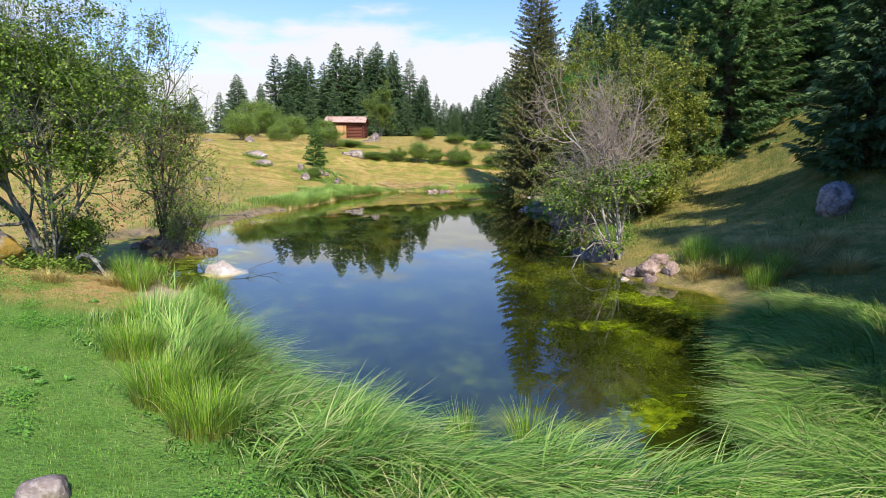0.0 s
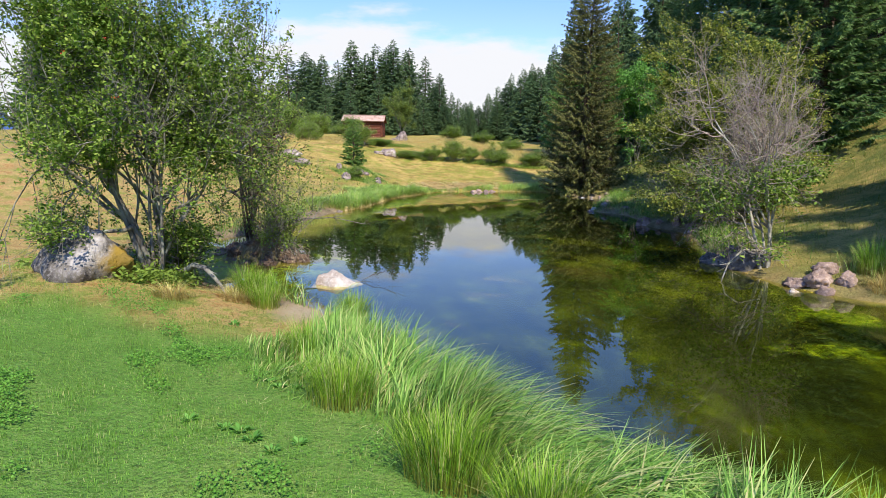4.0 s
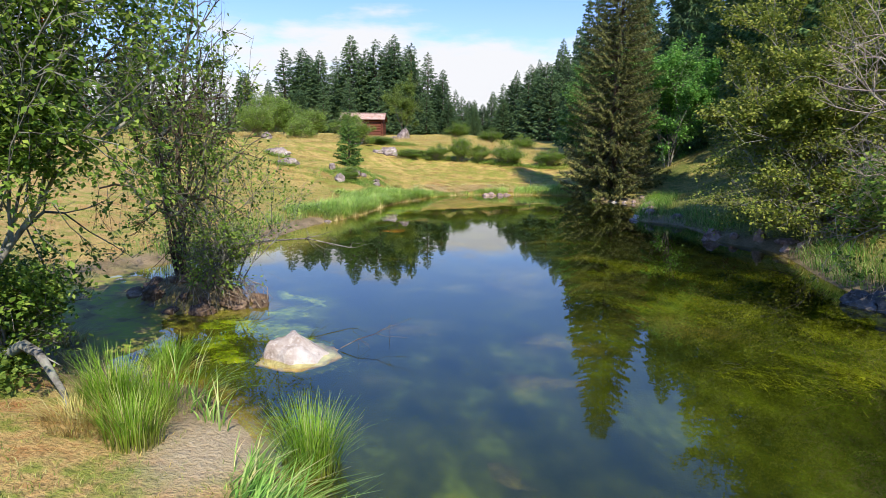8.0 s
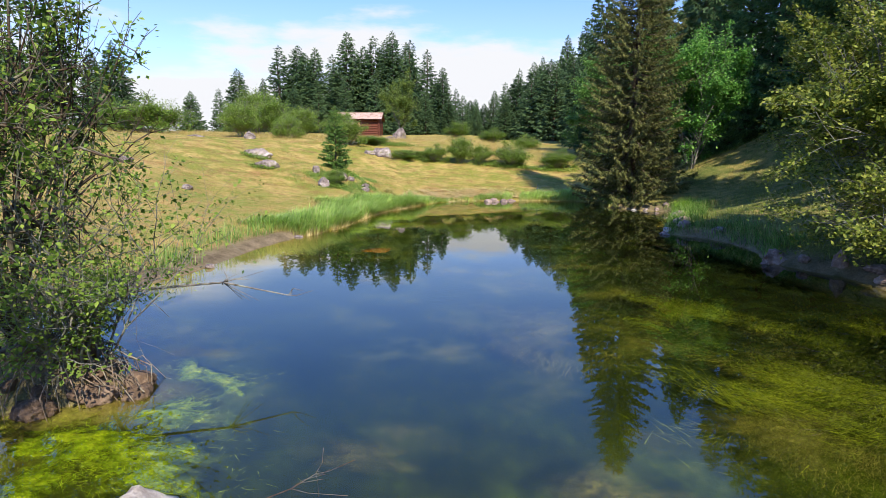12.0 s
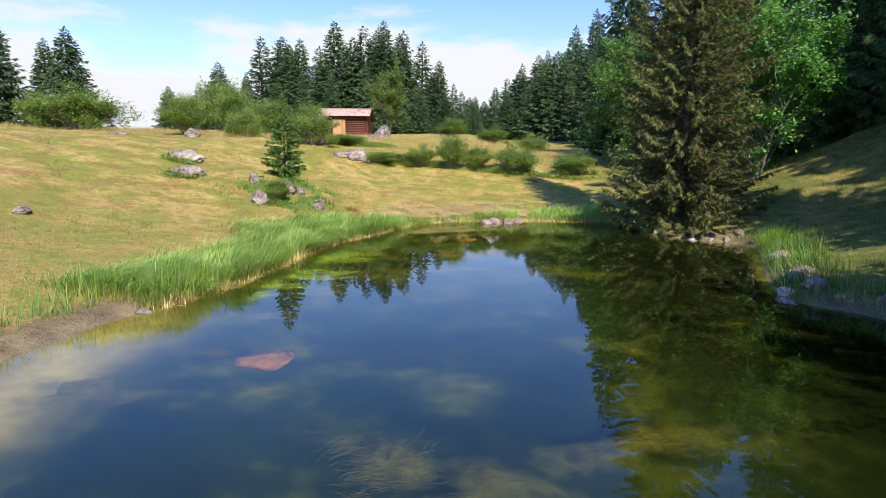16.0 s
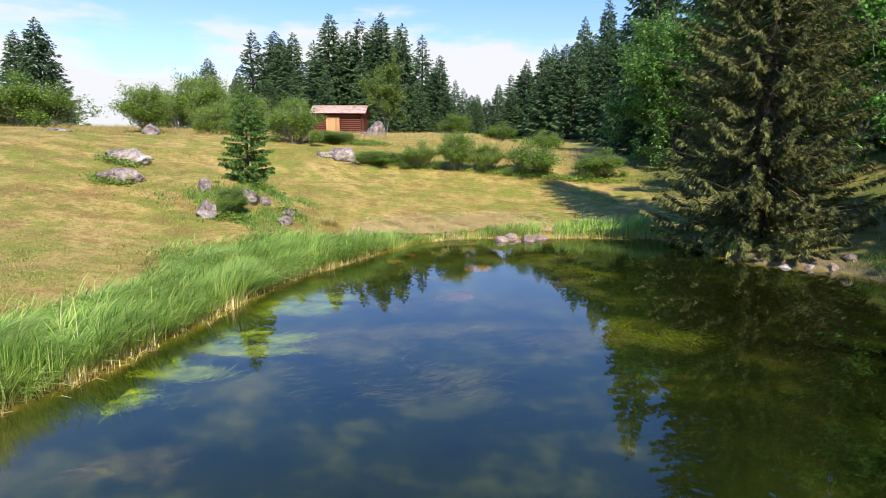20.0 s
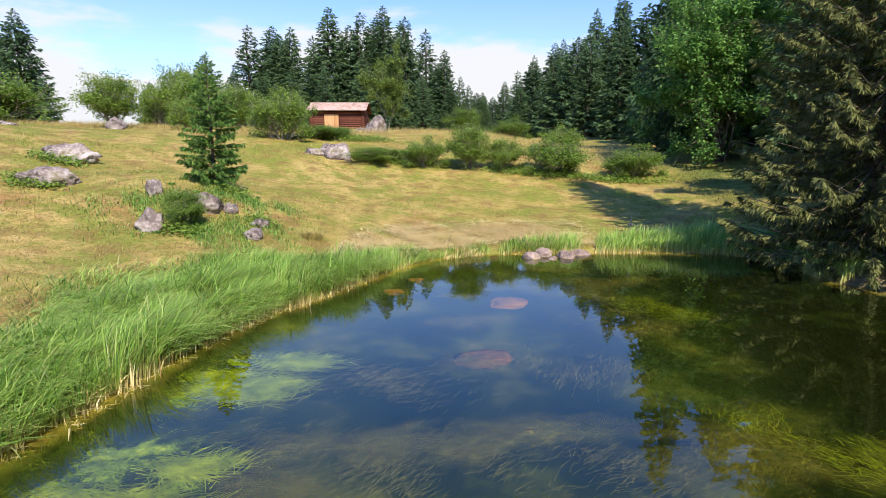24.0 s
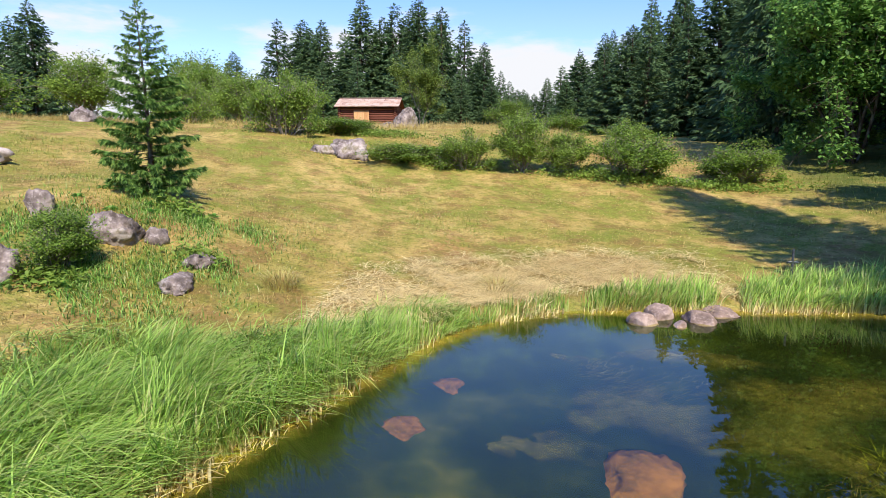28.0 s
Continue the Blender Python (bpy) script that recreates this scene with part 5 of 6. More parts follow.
# leafy herbs round the young spruce and the boulders
HERBS = [(-8.7, 37.95, 0.35, 0.25), (-8.7, 35.2, 0.4, 0.25), (-7.7, 36.6, 0.35, 0.2), (-12.3, 36.4, 0.6, 0.3), (-13.6, 39.0, 0.7, 0.35), (-6.0, 46.0, 1.6, 0.5), (-8.0, 11.6, 0.6, 0.4), (-7.8, 11.05, 0.9, 0.45), (-6.95, 10.95, 0.35, 0.3), (-8.8, 11.0, 0.5, 0.4), (-8.2, 49.0, 1.6, 0.5), (0.5, 45.6, 3.0, 0.4), (-7.2, 10.4, 0.4, 0.25)]
x, y, d, r = scatter(900000, -15, 5, 9, 50, lambda x, y, d: (d > 0.3) * sum(np.exp(-(((x - hx) / ha) ** 2 + ((y - hy) / hb) ** 2) ** 2) for hx, hy, ha, hb in HERBS).clip(0, 1), 113)
x, y, d = x[:26000], y[:26000], d[:26000]
n = len(x)
up = r.uniform(0.02, 0.22, n) * (1 - 0.5 * r.random(n))
lean = unit(np.stack([r.normal(0, 1, n), r.normal(0, 1, n), r.normal(0.3, 0.5, n)], -1))
flat = unit(np.cross(lean, r.normal(0, 0.5, (n, 3)) + np.array([0, 0, 1.0])))
v, f = kites(np.stack([x, y, land(x, y, d) + up], -1), lean, flat, r.uniform(0.05, 0.12, n), r.uniform(0.03, 0.06, n), 0.15)
tagged(new("herbs", quads("herbs", v, f, M_BUSH)), "low leafy green herbs in the meadow", "herbs", kind="stuff")


# greener clumps of low sedge by the mud and the slope's foot
def side_sedge(x, y, d):
    a = (x < -6) * ss(21.5, 22.2, y) * ss(25.8, 25.0, y) * ss(1.6, 0.7, d) * ss(0.35, 0.6, d)
    b = (x < -6) * ss(18.0, 18.6, y) * ss(21.6, 21.0, y) * ss(1.3, 0.6, d)
    c = 0.3 * (x > 2.5) * ss(22.8, 24.0, y) * ss(33.5, 32.0, y) * ss(1.5, 0.6, d) * ss(0.0, 0.3, d)
    e = (x > 3) * ss(11.6, 12.2, y) * ss(15.0, 14.2, y) * ss(1.4, 0.7, d) * ss(0.5, 0.8, d) * ss(4.4, 4.9, x)
    return (d > 0.12) * np.clip(a + b + c + e, 0, 1) * np.clip(0.6 + 0.5 * waves(x, y, 2.4, 1.1), 0, 1)


x, y, d, r = scatter(120000, -11, 8.5, 11, 34, side_sedge, 103)
x, y, d = x[:14000], y[:14000], d[:14000]
blades("sedge", x, y, land(x, y, d) - 0.02, r.uniform(0.25, 0.55, len(x)), np.clip(r.normal(0.35, 0.18, len(x)), 0.02, 1), r.uniform(0, 6.28, len(x)), r.uniform(0.008, 0.014, len(x)), M_SEDGE, "low green sedge at the foot of the banks", "sedge", 3)


def right_sedge(x, y, d):
    low = 0.6 * ss(24.0, 24.6, y) * ss(33.6, 32.6, y) + ss(29.0, 30.0, y) * ss(33.6, 32.6, y) + 0.5 * ss(15.8, 16.6, y) * ss(20.2, 19.4, y) + 0.6 * ss(22.6, 23.2, y) * ss(24.6, 24.0, y)
    return (d > 0.05) * ss(1.4, 0.7, d) * np.clip(low, 0, 1) * np.clip(0.65 + 0.5 * waves(x, y, 2.2, 0.4), 0, 1)


x, y, d, r = scatter(90000, 2.4, 7.0, 15.5, 34.5, right_sedge, 110)
x, y, d = x[:13000], y[:13000], d[:13000]
blades("sedge", x, y, land(x, y, d) - 0.02, r.uniform(0.15, 0.48, len(x)), np.clip(r.normal(0.6, 0.2, len(x)), 0.02, 1), 3.3 + r.normal(0, 0.8, len(x)), r.uniform(0.008, 0.014, len(x)), M_SEDGE, "green sedge hanging over the far bank", "sedge", 3)


def tuft(x, y, n, h, rad, seed, lean=0.35, mat=M_RUSH, label="bright green tuft of rushes on the bank", name="rush_tuft"):
    r = np.random.default_rng(seed)
    a = r.uniform(0, 6.28, n)
    q = rad * np.sqrt(r.random(n))
    px, py = x + np.cos(a) * q, y + np.sin(a) * q
    ob = blades(name, px - x, py - y, np.maximum(land(px, py), -0.1) - land1(x, y), h * r.uniform(0.6, 1.1, n), np.clip(lean * (0.4 + q / rad) + r.normal(0, 0.12, n), 0, 1), a + r.normal(0, 0.4, n), r.uniform(0.004, 0.008, n), mat, label, "grass tuft", 3)
    del ob["kind"]
    ob.matrix_basis = pose(x, y, land1(x, y) - 0.01)
    return tagged(ob, group="rush tufts")


for i, (tx, ty, tn, th, tr) in enumerate(((-5.75, 10.85, 620, 0.58, 0.24), (-5.4, 10.45, 380, 0.44, 0.2), (-5.5, 10.95, 260, 0.52, 0.16), (-6.15, 12.45, 700, 0.46, 0.18), (-4.12, 10.55, 700, 0.6, 0.2), (-3.6, 7.2, 700, 0.5, 0.3), (-2.6, 6.0, 800, 0.55, 0.3), (-2.0, 5.5, 600, 0.5, 0.28),
                                              (5.1, 13.2, 900, 0.6, 0.34), (5.6, 12.6, 700, 0.55, 0.3), (6.0, 12.0, 700, 0.5, 0.3), (5.5, 11.4, 500, 0.45, 0.25), (4.8, 31.6, 800, 0.6, 0.3), (-4.2, 8.4, 500, 0.5, 0.25),
                                              (0.2, 5.75, 260, 0.5, 0.12), (0.75, 5.6, 240, 0.6, 0.1), (-1.0, 6.3, 200, 0.45, 0.1))):
    tuft(tx, ty, tn, th, tr, 200 + i)
for i, (tx, ty) in enumerate(((-8.3, 13.3), (-7.7, 13.0), (-8.9, 14.2), (-6.0, 11.25), (-6.12, 12.38), (-5.6, 10.62), (-5.85, 10.5), (-6.5, 9.9), (-3.9, 37.7), (-6.6, 36.6))):
    tuft(tx, ty, 300, 0.3, 0.22, 240 + i, 0.7, M_DRY_TUFT, "dry straw-coloured tuft of grass", "dry_tuft")

for i, (tx, ty, tn, th, tr) in enumerate(((5.5, 12.5, 600, 0.55, 0.32), (6.1, 11.9, 700, 0.6, 0.36), (6.8, 12.4, 600, 0.55, 0.36), (5.1, 12.8, 400, 0.45, 0.25), (6.4, 13.1, 600, 0.5, 0.4), (7.4, 12.9, 500, 0.5, 0.36), (6.9, 11.3, 500, 0.55, 0.32), (4.75, 12.5, 300, 0.35, 0.2))):
    tuft(tx, ty, tn, th, tr, 260 + i, 0.95, M_DRY_TUFT, "drooping straw-coloured tuft of bank grass", "dry_tuft")

# mown lawn by the start
x, y, d, r = scatter(440000, -9.5, 1.5, 1.2, 10.5, lambda x, y, d: lawn_zone(x, y, d) * (d > 0.9) * ss(0.9, 2.0, d) * (0.55 + 0.45 * waves(x, y, 3.1, 0.2)), 104)
x, y, d = x[:120000], y[:120000], d[:120000]
blades("lawn_grass", x, y, land(x, y, d) - 0.01, r.uniform(0.03, 0.065, len(x)) * (0.8 + 0.4 * waves(x, y, 4.1, 0.6)), r.uniform(0.0, 0.55, len(x)), r.uniform(0, 6.28, len(x)), r.uniform(0.004, 0.008, len(x)), M_LAWN, "short green lawn grass", "grass", 1)


# clover in patches of the lawn
x, y, d, r = scatter(300000, -9.0, 0.5, 2.0, 10.2, lambda x, y, d: lawn_zone(x, y, d) * ss(1.2, 2.2, d) * ss(0.15, 0.7, waves(x, y, 1.5, 2.4) + 0.6 * waves(x, y, 4.7, 0.7)), 117)
x, y, d = x[:34000], y[:34000], d[:34000]
n = len(x)
lean = unit(np.stack([r.normal(0, 1, n), r.normal(0, 1, n), r.normal(0.2, 0.35, n)], -1))
flat = unit(np.cross(lean, r.normal(0, 0.4, (n, 3)) + np.array([0, 0, 1.0])))
v, f = kites(np.stack([x, y, land(x, y, d) + r.uniform(0.025, 0.06, n)], -1), lean, flat, r.uniform(0.014, 0.032, n), r.uniform(0.012, 0.024, n), 0.1)
tagged(new("clover", quads("clover", v, f, M_CLOVER)), "patches of small-leaved clover in the lawn", "clover", kind="stuff")


# dry meadow grass
def meadow_grass(x, y, d):
    near = ss(70, 12, np.hypot(x + 6, y - 34)) ** 1.5
    return (d > 0.5) * (1 - lawn_zone(x, y, d)) * ss(5.0, 2.5, x) * near * np.clip(0.45 + 0.55 * waves(x, y, 1.3, 0.9), 0.12, 1)


x, y, d, r = scatter(600000, -32, 10, 9, 62, meadow_grass, 105)
x, y, d = x[:170000], y[:170000], d[:170000]
tall = ss(45, 50, y) * 0.19
blades("meadow_grass", x, y, land(x, y, d) - 0.01, (r.uniform(0.03, 0.075, len(x)) + tall * r.random(len(x)) * 2), np.clip(r.normal(0.95 - 0.3 * ss(44, 50, y), 0.2, len(x)), 0.05, 1.3), 0.6 + r.normal(0, 1.0, len(x)), r.uniform(0.007, 0.014, len(x)) * (1 + 1.0 * ss(20, 40, y) * ss(48, 44, y)), M_MEADOW, "short dry meadow grass", "grass", 1)


# longer green grass round the boulders on the mound
x, y, d, r = scatter(120000, -11.5, -6.5, 33.5, 39.5, lambda x, y, d: (d > 0.8) * bumps(x, y, [(-8.9, 36.2, 1.5, 1.2), (-8.4, 37.9, 1.1, 0.6), (-7.8, 35.4, 0.8, 0.7), (-12.3, 36.3, 0.7, 0.4)]) * np.clip(0.4 + 0.7 * waves(x, y, 2.8, 0.3), 0, 1), 120)
x, y, d = x[:13000], y[:13000], d[:13000]
blades("mound_grass", x, y, land(x, y, d) - 0.01, r.uniform(0.05, 0.16, len(x)), np.clip(r.normal(0.8, 0.3, len(x)), 0.05, 1.3), r.uniform(0, 6.28, len(x)), r.uniform(0.008, 0.016, len(x)), M_SEDGE, "longer green grass among the boulders on the mound", "grass", 2)


# greener growth in patches of the meadow
x, y, d, r = scatter(420000, -24, 6, 16, 50, lambda x, y, d: meadow_grass(x, y, d) * ss(0.1, 0.6, waves(x, y, 0.75, 2.7) + 0.5 * waves(x, y, 2.9, 0.2)), 111)
x, y, d = x[:60000], y[:60000], d[:60000]
blades("green_grass", x, y, land(x, y, d) - 0.01, r.uniform(0.04, 0.11, len(x)), np.clip(r.normal(0.6, 0.25, len(x)), 0.05, 1.2), r.uniform(0, 6.28, len(x)), r.uniform(0.008, 0.016, len(x)), M_SLOPE, "patches of green grass in the dry meadow", "grass", 1)


# worn dry grass on the spit
def spit_grass(x, y, d):
    return (d > 0.1) * dry_zone(x, y, d) * (y < 20) * (1 - np.exp(-(((x + 4.8) / 0.5) ** 2 + ((y - 10.6) / 0.75) ** 2) ** 2)) * np.clip(0.5 + 0.6 * waves(x, y, 2.6, 0.5), 0.1, 1)


x, y, d, r = scatter(120000, -12, -3, 8, 13.5, spit_grass, 114)
x, y, d = x[:16000], y[:16000], d[:16000]
blades("dry_grass", x, y, land(x, y, d) - 0.01, r.uniform(0.03, 0.10, len(x)), np.clip(r.normal(0.8, 0.3, len(x)), 0.05, 1.3), r.uniform(0, 6.28, len(x)), r.uniform(0.003, 0.007, len(x)), M_SLOPE, "short worn grass on the spit", "grass", 2)


# denser short grass where the path passes near: along the far bank and the muddy shore
def near_grass(x, y, d):
    a = ss(32, 34, y) * ss(42, 40, y) * ss(-14, -12, x) * ss(0, -1.5, x) * (d > 0.9)
    b = ss(18, 20, y) * ss(33, 31, y) * ss(-14, -12.5, x) * ss(-6, -7.5, x) * (d > 0.9)
    return np.clip(a + b, 0, 1) * (1 - straw_zone(x, y, d)) * np.clip(0.55 + 0.5 * waves(x, y, 1.9, 0.4), 0.1, 1)


def straw_zone(x, y, d):
    return (d > 0.3) * ss(2.4, 1.6, d) * ss(-6.2, -5.4, x) * ss(-0.4, -0.9, x) * ss(35.0, 35.8, y)


for mat, seed, count, label in ((M_MEADOW, 115, 42000, "dense short dry grass above the bank"), (M_SLOPE, 116, 26000, "dense short green grass above the bank")):
    x, y, d, r = scatter(260000, -14, 0, 18, 42, near_grass, seed)
    k = r.random(len(x)) < (0.5 + 0.5 * np.sign(waves(x, y, 1.2, 0.8)) * (1 if mat is M_SLOPE else -1) * 0.8)
    x, y, d = x[k][:count], y[k][:count], d[k][:count]
    blades("short_grass", x, y, land(x, y, d) - 0.01, r.uniform(0.03, 0.10, len(x)), np.clip(r.normal(0.8, 0.3, len(x)), 0.05, 1.3), r.uniform(0, 6.28, len(x)), r.uniform(0.004, 0.009, len(x)), mat, label, "grass", 1)


# grass of the shaded slope
def slope_grass(x, y, d):
    return (d > 0.4) * ss(3, 4, x) * np.clip(0.5 + 0.5 * waves(x, y, 1.1, 1.9), 0.15, 1) * ss(14, 8, d)


x, y, d, r = scatter(130000, 3, 20, 6, 50, slope_grass, 106)
x, y, d = x[:46000], y[:46000], d[:46000]
blades("slope_grass", x, y, land(x, y, d) - 0.01, r.uniform(0.08, 0.28, len(x)), np.clip(r.normal(0.95, 0.2, len(x)), 0.05, 1.2), 3.3 + r.normal(0, 0.9, len(x)), r.uniform(0.007, 0.014, len(x)), M_SLOPE, "tangled dry grass on the slope", "grass", 2)

# mown reeds lying as straw on the far bank
x, y, d, r = scatter(140000, -6, 0, 35, 40.5, straw_zone, 107)
x, y, d = x[:34000], y[:34000], d[:34000]
keep = r.random(len(x)) < np.clip(0.55 + 0.6 * waves(x, y, 2.1, 0.7) + 0.3 * waves(x, y, 5.3, 0.2), 0.08, 1)
x, y, d = x[keep], y[keep], d[keep]
blades("straw", x, y, land(x, y, d) + r.uniform(0.01, 0.06, len(x)) + 0.05 * np.maximum(0, cells(x, y, 0.5, 6)), r.uniform(0.12, 0.34, len(x)), np.full(len(x), 1.45), r.uniform(0, 6.28, len(x)), r.uniform(0.005, 0.013, len(x)), M_STRAW, "pale cut reeds lying as straw", "straw", 2, rise=0.3)


# ---- pond plants ----
def mat_patch(seed, x, y, rx, ry, z, mat, label, name="algae_mat", turn=0.0):
    """A soft uneven mat of algae just under the surface."""
    r = np.random.default_rng(seed)
    na, nr = 48, 9
    a = np.linspace(0, 2 * np.pi, na, endpoint=False)
    ph = r.uniform(0, 6.28, 6)
    edge = 1 + 0.22 * np.sin(2 * a + ph[0]) + 0.16 * np.sin(3 * a + ph[1]) + 0.12 * np.sin(5 * a + ph[2]) + 0.08 * np.sin(9 * a + ph[3]) + 0.06 * np.sin(14 * a + ph[4])
    q = np.linspace(0.02, 1, nr)
    px, py = (q[:, None] * edge[None] * np.cos(a)[None] * rx).ravel(), (q[:, None] * edge[None] * np.sin(a)[None] * ry).ravel()
    fall = np.repeat(q, na)
    pz = -0.10 * fall ** 2 + 0.025 * np.sin(px * 9 + ph[5]) * np.cos(py * 8) + 0.012 * np.sin(px * 23 + py * 17)
    i, j = np.arange(nr - 1)[:, None] * na, np.arange(na)[None]
    j2 = (j + 1) % na
    f = np.stack([i + j, i + na + j, i + na + j2, i + j2], -1).reshape(-1, 4)
    me = quads(name, np.stack([px, py, pz], -1), f, mat, True)
    float_layer(me, "fade", 1.25 * (1 - fall ** 1.5) - 0.1)
    ob = new(name, me)
    ob.matrix_basis = pose(x, y, z, 0, 0, turn)
    return tagged(ob, label, "algae", "pond plants", "stuff")


ALG_SPOTS = []
ALG = "bright green algae floating in the shallow water"
for i, (ax, ay, arx, ary, az) in enumerate((((2.1, 6.5, 0.65, 0.35, -0.05), (1.4, 6.4, 0.45, 0.2, -0.06), (2.7, 7.1, 0.35, 0.3, -0.05), (4.2, 10.7, 0.5, 0.7, -0.06), (4.4, 11.8, 0.5, 0.4, -0.05), (3.3, 13.0, 0.45, 0.35, -0.05), (3.6, 11.2, 0.5, 0.5, -0.1),
                                               (-6.0, 14.2, 0.5, 0.35, -0.04), (-5.6, 14.8, 0.45, 0.3, -0.03), (-6.9, 13.7, 0.5, 0.35, -0.05), (-6.1, 13.4, 0.5, 0.4, -0.06), (-5.4, 15.5, 0.4, 0.2, -0.02), (-7.8, 13.9, 0.5, 0.3, -0.04), (-5.7, 12.9, 0.35, 0.3, -0.05), (-4.9, 13.0, 0.6, 0.45, -0.1),) + ((-6.2, 26.6, 0.5, 0.2, -0.03), (-6.2, 27.5, 0.45, 0.2, -0.03), (-6.05, 28.2, 0.5, 0.2, -0.03), (-6.1, 29.7, 0.4, 0.28, -0.03), (-5.8, 30.3, 0.3, 0.15, -0.03), (-5.85, 30.7, 0.4, 0.3, -0.06), (-5.9, 28.6, 0.55, 0.35, -0.03), (-5.3, 28.4, 0.4, 0.25, -0.05), (-5.9, 15.75, 0.35, 0.2, -0.02), (-5.5, 13.95, 0.7, 0.5, -0.06), (2.4, 6.7, 0.6, 0.4, -0.03), (-6.6, 14.0, 0.7, 0.4, -0.05), (3.2, 9.6, 0.6, 1.2, -0.14), (3.6, 11.6, 0.7, 0.9, -0.12),))):
    mat_patch(300 + i, ax, ay, arx * 1.25, ary * 1.25, az - 0.09, M_ALGAE_MAT, ALG, turn=i * 29)
    ALG_SPOTS.append((ax, ay, arx * 1.15, ary * 1.25))


x, y, d, r = scatter(420000, -9, 5.5, 5, 37.8, lambda x, y, d: (d < -0.05) * bumps(x, y, ALG_SPOTS) * np.clip(0.3 + 0.8 * waves(x, y, 4.3, 0.9), 0, 1), 109)
x, y, d = x[:40000], y[:40000], d[:40000]
blades("algae", x, y, -0.035 - 0.05 * r.random(len(x)), r.uniform(0.03, 0.10, len(x)), np.full(len(x), 1.4), 2.2 * waves(x, y, 1.6, 0.7) + r.normal(0, 1.0, len(x)), r.uniform(0.003, 0.008, len(x)), M_ALGAE, "thready bright green algae under the surface", "algae", 3, rise=0.06)
# long ribbons of algae that trail beside the reeds
RIBBON_SPOTS = [(-5.45, 29.9, 0.45, 0.3), (-5.2, 30.6, 0.35, 0.2), (-5.6, 28.0, 0.5, 0.16), (-5.75, 30.1, 0.3, 0.2), (-6.0, 27.2, 0.4, 0.14), (-5.3, 28.5, 0.3, 0.12)]
x, y, d, r = scatter(200000, -7, -4.5, 26, 33, lambda x, y, d: (d < -0.1) * bumps(x, y, RIBBON_SPOTS), 118)
x, y, d = x[:6000], y[:6000], d[:6000]
blades("algae_ribbons", x, y, -0.03 - 0.05 * r.random(len(x)), r.uniform(0.08, 0.22, len(x)), np.full(len(x), 1.4), 0.5 + 1.4 * waves(x, y, 3.2, 0.7) + r.normal(0, 0.5, len(x)), r.uniform(0.006, 0.014, len(x)), M_ALGAE, "long bright green ribbons of algae beside the reeds", "algae", 4, rise=0.04)
# olive weed that sways in thready swirls over the bed
SWIRLS = [(0.6, 15.5, 1.3, 1.1), (1.6, 17.2, 1.4, 1.0), (0.3, 18.6, 0.9, 1.0), (2.2, 14.6, 1.0, 0.8), (1.8, 13.0, 1.3, 0.6), (-0.5, 29.3, 0.7, 0.5),
          (-0.4, 33.4, 0.6, 0.7), (3.2, 8.8, 0.8, 0.9), (3.6, 11.0, 0.8, 0.7)]
x, y, d, r = scatter(520000, -1.5, 5, 7, 34, lambda x, y, d: (d < -0.5) * bumps(x, y, SWIRLS) * np.clip(0.2 + 0.9 * waves(x, y, 1.7, 0.6) + 0.5 * waves(x, y, 4.1, 1.7), 0, 1), 119)
x, y, d = x[:60000], y[:60000], d[:60000]
blades("olive_weed", x, y, np.maximum(land(x, y, d) + 0.05, -0.55 + 0.3 * r.random(len(x))), r.uniform(0.07, 0.22, len(x)), np.clip(r.normal(1.25, 0.12, len(x)), 0.9, 1.45), 2.6 + 2.0 * waves(x, y, 1.1, 0.4) + 0.8 * waves(x, y, 3.1, 0.9) + r.normal(0, 0.5, len(x)), r.uniform(0.005, 0.010, len(x)), M_OLIVE_WEED, "olive-green thready weed swaying under the water", "pond weed", 3, rise=0.25)
SPOTS = [(-2.3, 18.3, 1.0, 0.8), (-2.4, 20.4, 0.9, 0.7), (0.4, 17.0, 0.9, 1.0), (-3.5, 21.6, 0.5, 0.5), (-1.9, 16.8, 0.8, 0.6), (0.2, 14.6, 0.7, 0.6), (2.6, 13.8, 0.7, 1.2),
         (-3.6, 29.0, 1.6, 0.5), (-1.6, 29.1, 1.1, 0.5), (-3.7, 27.6, 1.3, 0.6), (-4.2, 30.4, 0.9, 0.5), (-2.3, 31.0, 1.0, 0.5), (-1.2, 33.0, 0.8, 0.6), (-2.4, 35.4, 0.6, 0.4)]
x, y, d, r = scatter(560000, -8, 5, 8, 37.6, lambda x, y, d: (d < -0.4) * bumps(x, y, SPOTS) * np.clip(0.35 + 0.65 * waves(x, y, 2.7, 0.3), 0, 1), 108)
x, y, d = x[:80000], y[:80000], d[:80000]
blades("pond_weed", x, y, np.maximum(land(x, y, d), -0.46 - 0.14 * r.random(len(x))), r.uniform(0.06, 0.20, len(x)), np.clip(r.normal(1.2, 0.15, len(x)), 0.9, 1.45), 0.6 + 0.8 * waves(x, y, 0.8, 0.4) + r.normal(0, 0.4, len(x)), r.uniform(0.003, 0.006, len(x)), M_WEED, "thready brownish pond weed drifting under the water", "pond weed", 3, rise=0.3)


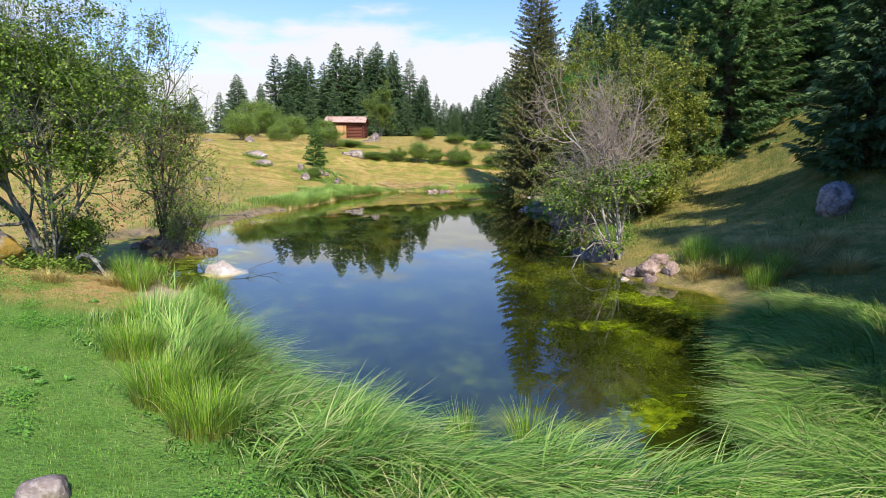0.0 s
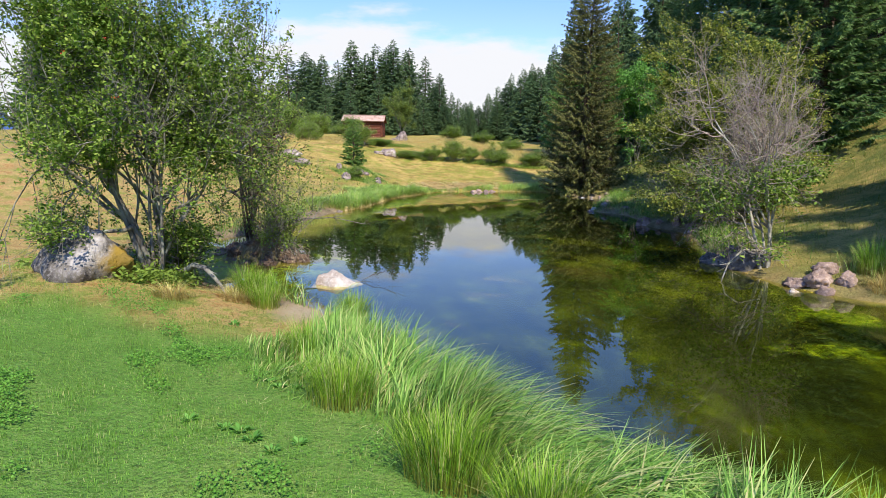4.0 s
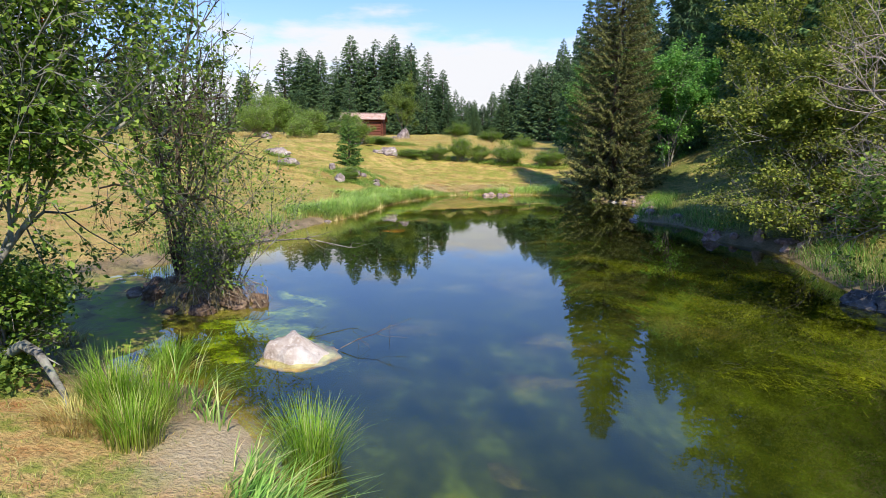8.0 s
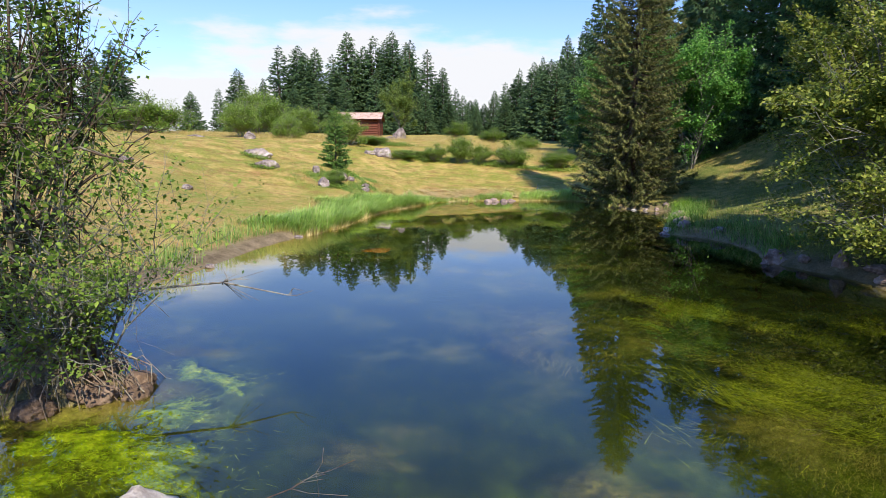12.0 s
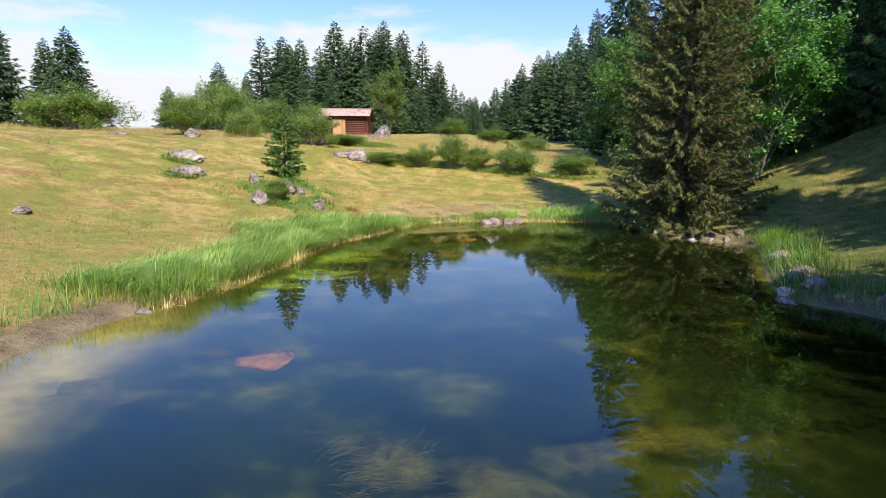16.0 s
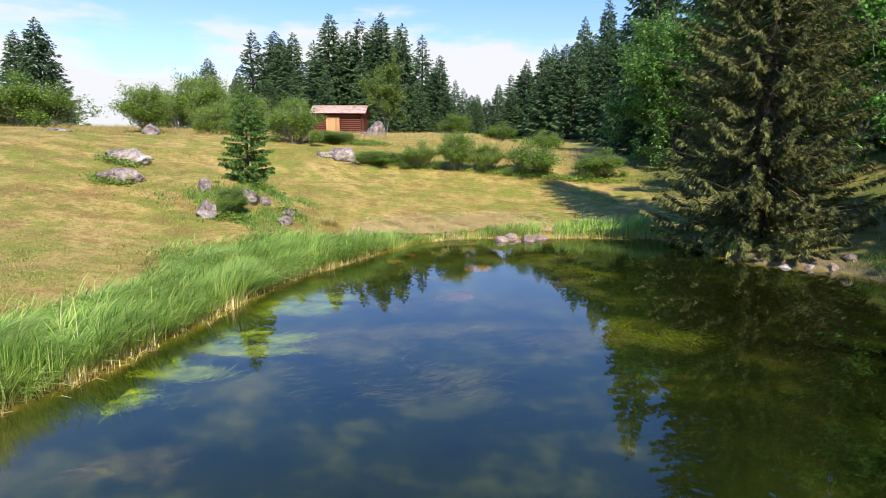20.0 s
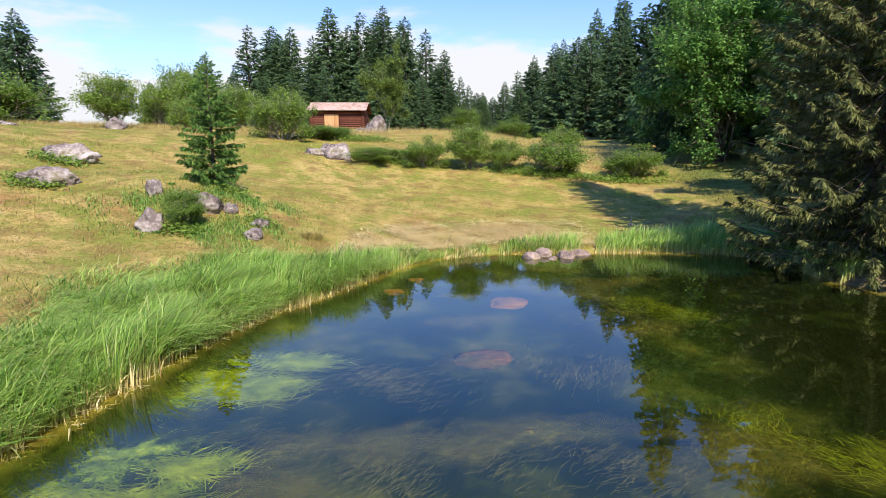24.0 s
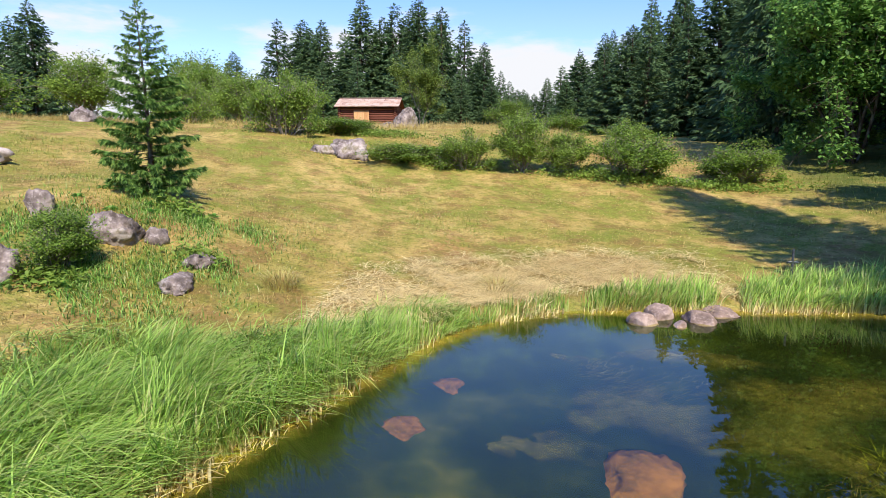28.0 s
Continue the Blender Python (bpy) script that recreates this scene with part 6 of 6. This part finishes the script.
for i, (ax, ay, arx, ary, az) in enumerate((((-1.95, 17.4, 0.6, 0.9, -0.3), (-3.7, 14.2, 0.5, 0.25, -0.3), (-1.8, 13.8, 0.7, 0.4, -0.35), (-0.1, 14.9, 0.9, 0.6, -0.3), (-3.25, 21.5, 0.5, 0.35, -0.3), (-2.4, 21.3, 0.6, 0.3, -0.3), (-1.0, 22.0, 0.9, 0.4, -0.35),
                                               (-5.2, 28.6, 1.0, 0.5, -0.35), (-4.2, 29.1, 1.2, 0.45, -0.32),) + ((-2.8, 29.4, 1.2, 0.4, -0.32), (-1.2, 29.1, 0.9, 0.6, -0.3), (-3.3, 31.0, 0.6, 0.3, -0.35), (-3.7, 33.9, 0.7, 0.4, -0.35), (-1.2, 34.9, 0.8, 0.6, -0.3), (-6.6, 22.6, 1.0, 0.5, -0.25), (-5.9, 25.5, 0.8, 0.4, -0.3), (-3.0, 10.8, 0.5, 0.4, -0.35), (-2.2, 12.6, 0.5, 0.3, -0.35), (-2.6, 34.7, 0.9, 0.5, -0.4), (-1.4, 34.1, 0.9, 0.5, -0.42), (-0.5, 35.2, 0.8, 0.5, -0.38), (-3.4, 35.9, 0.7, 0.4, -0.3), (-1.8, 36.0, 0.9, 0.35, -0.3), (-3.4, 32.6, 0.8, 0.4, -0.42), (-1.0, 32.4, 0.8, 0.5, -0.42)))):
    mat_patch(340 + i, ax, ay, arx * 1.15, ary * 1.15, az, M_WEED_MAT, "soft brownish patch of pond weed under the water", "weed_patch", turn=i * 13 % 40 - 20)


# roots of the islet, and branches that hang over the water
t = Tubes(5)
r = random.Random(9)
for i in range(130):
    a = r.uniform(0, 6.28)
    x0, y0 = -7.02 + math.cos(a) * r.uniform(0.4, 0.86), 15.15 + math.sin(a) * r.uniform(0.25, 0.5)
    q = r.uniform(0.15, 0.4)
    t.add([(x0, y0, r.uniform(0.2, 0.44)), (x0 + math.cos(a) * q * 0.6 + r.uniform(-0.12, 0.12), y0 + math.sin(a) * q * 0.5 + r.uniform(-0.1, 0.1), r.uniform(0.06, 0.3)), (x0 + math.cos(a) * q + r.uniform(-0.1, 0.1), y0 + math.sin(a) * q * 0.8, -0.08)], [r.uniform(0.003, 0.010), r.uniform(0.003, 0.008), 0.003])
roots = tagged(new("roots", t.mesh("roots", M_ROOT)), "tangle of brown roots at the islet's edge", "roots", kind="stuff")


def dead_branch(points, rad, label, twigs=10, seed=0, reach=1.0, mat=M_BARK_PALE):
    r = np.random.default_rng(seed)
    t = Tubes(6)
    p = np.array(points, float)
    t.add(p, np.linspace(rad, rad * 0.35, len(p)))
    for _ in range(twigs):
        i = int(r.integers(1, len(p)))
        d = unit((p[-1] - p[0])[None])[0] * 0.5 + r.normal(0, 0.5, 3)
        q = p[i] + d * 0.15 * reach
        t.add([p[i], q, q + d * 0.25 * reach + r.normal(0, 0.08 * reach, 3)], [rad * 0.3, rad * 0.2, 0.002])
    return tagged(new("branch", t.mesh("branch", mat)), label, "branch")


dead_branch([(-7.1, 15.4, 0.60), (-6.4, 15.8, 0.84), (-5.65, 16.1, 0.86), (-4.95, 16.2, 0.70)], 0.02, "grey dead branch reaching over the pond", 18, 1, 0.8, M_BARK)
dead_branch([(-7.1, 11.4, 0.48), (-6.8, 11.25, 0.64), (-6.55, 11.1, 0.62), (-6.38, 10.98, 0.52), (-6.22, 10.88, 0.40), (-6.1, 10.78, 0.28)], 0.055, "curved dead branch on the bank below the alder", 2, 2, 0.5, M_BARK)
dead_branch([(3.6, 14.4, 0.5), (3.1, 14.2, 0.55), (2.7, 13.9, 0.3), (2.5, 13.7, -0.05)], 0.03, "bare branch hanging into the water", 10, 3, 1.0, M_BARK)
dead_branch([(-4.45, 13.1, 0.02), (-4.25, 13.15, 0.12), (-4.05, 13.25, 0.16), (-3.9, 13.3, 0.24)], 0.006, "thin dead branch beside the pale boulder", 12, 4, 0.5, M_BARK_SPRUCE)


def dock(x, y, size, seed):
    """A low weed: a rosette of broad leaves."""
    r = np.random.default_rng(seed)
    n = 30
    a = r.uniform(0, 6.28, n)
    d = unit(np.stack([np.cos(a), np.sin(a), r.uniform(0.25, 1.6, n)], -1))
    side = unit(np.cross(d, np.tile([0.0, 0.0, 1.0], (n, 1))))
    p = np.stack([np.cos(a) * 0.02, np.sin(a) * 0.02, np.full(n, 0.0)], -1)
    ln = size * r.uniform(0.5, 1.15, n)
    v, f = kites(p, d, side, ln, ln * 0.34, 0.3)
    ob = tagged(new("dock_plant", quads("dock_plant", v, f, M_FERN)), "low green weed with broad leaves in the lawn", "weed", "lawn weeds")
    ob.matrix_basis = pose(x, y, land1(x, y))


for i, (wx, wy, ws) in enumerate((((-9.1, 37.75, 0.26), (-8.6, 38.0, 0.26), (-8.4, 38.35, 0.24), (-9.95, 38.1, 0.22), (-7.6, 36.7, 0.2), (-7.75, 36.4, 0.2), (-9.0, 35.0, 0.25), (-8.5, 35.2, 0.25), (-4.05, 6.2, 0.2), (-4.3, 6.35, 0.16), (-3.85, 6.05, 0.15), (-4.18, 6.32, 0.18), (-4.62, 6.42, 0.15), (-3.7, 6.22, 0.15), (-4.2, 7.35, 0.16), (-4.05, 7.4, 0.15), (-4.32, 7.46, 0.13), ) + ((-5.4, 9.3, 0.18), (-7.2, 10.3, 0.18), (-6.9, 10.5, 0.16), (-9.3, 37.2, 0.22), (-8.9, 37.5, 0.25), (-8.3, 37.8, 0.22), (-9.9, 37.4, 0.2),))):
    dock(wx, wy, ws * 0.5, 400 + i)
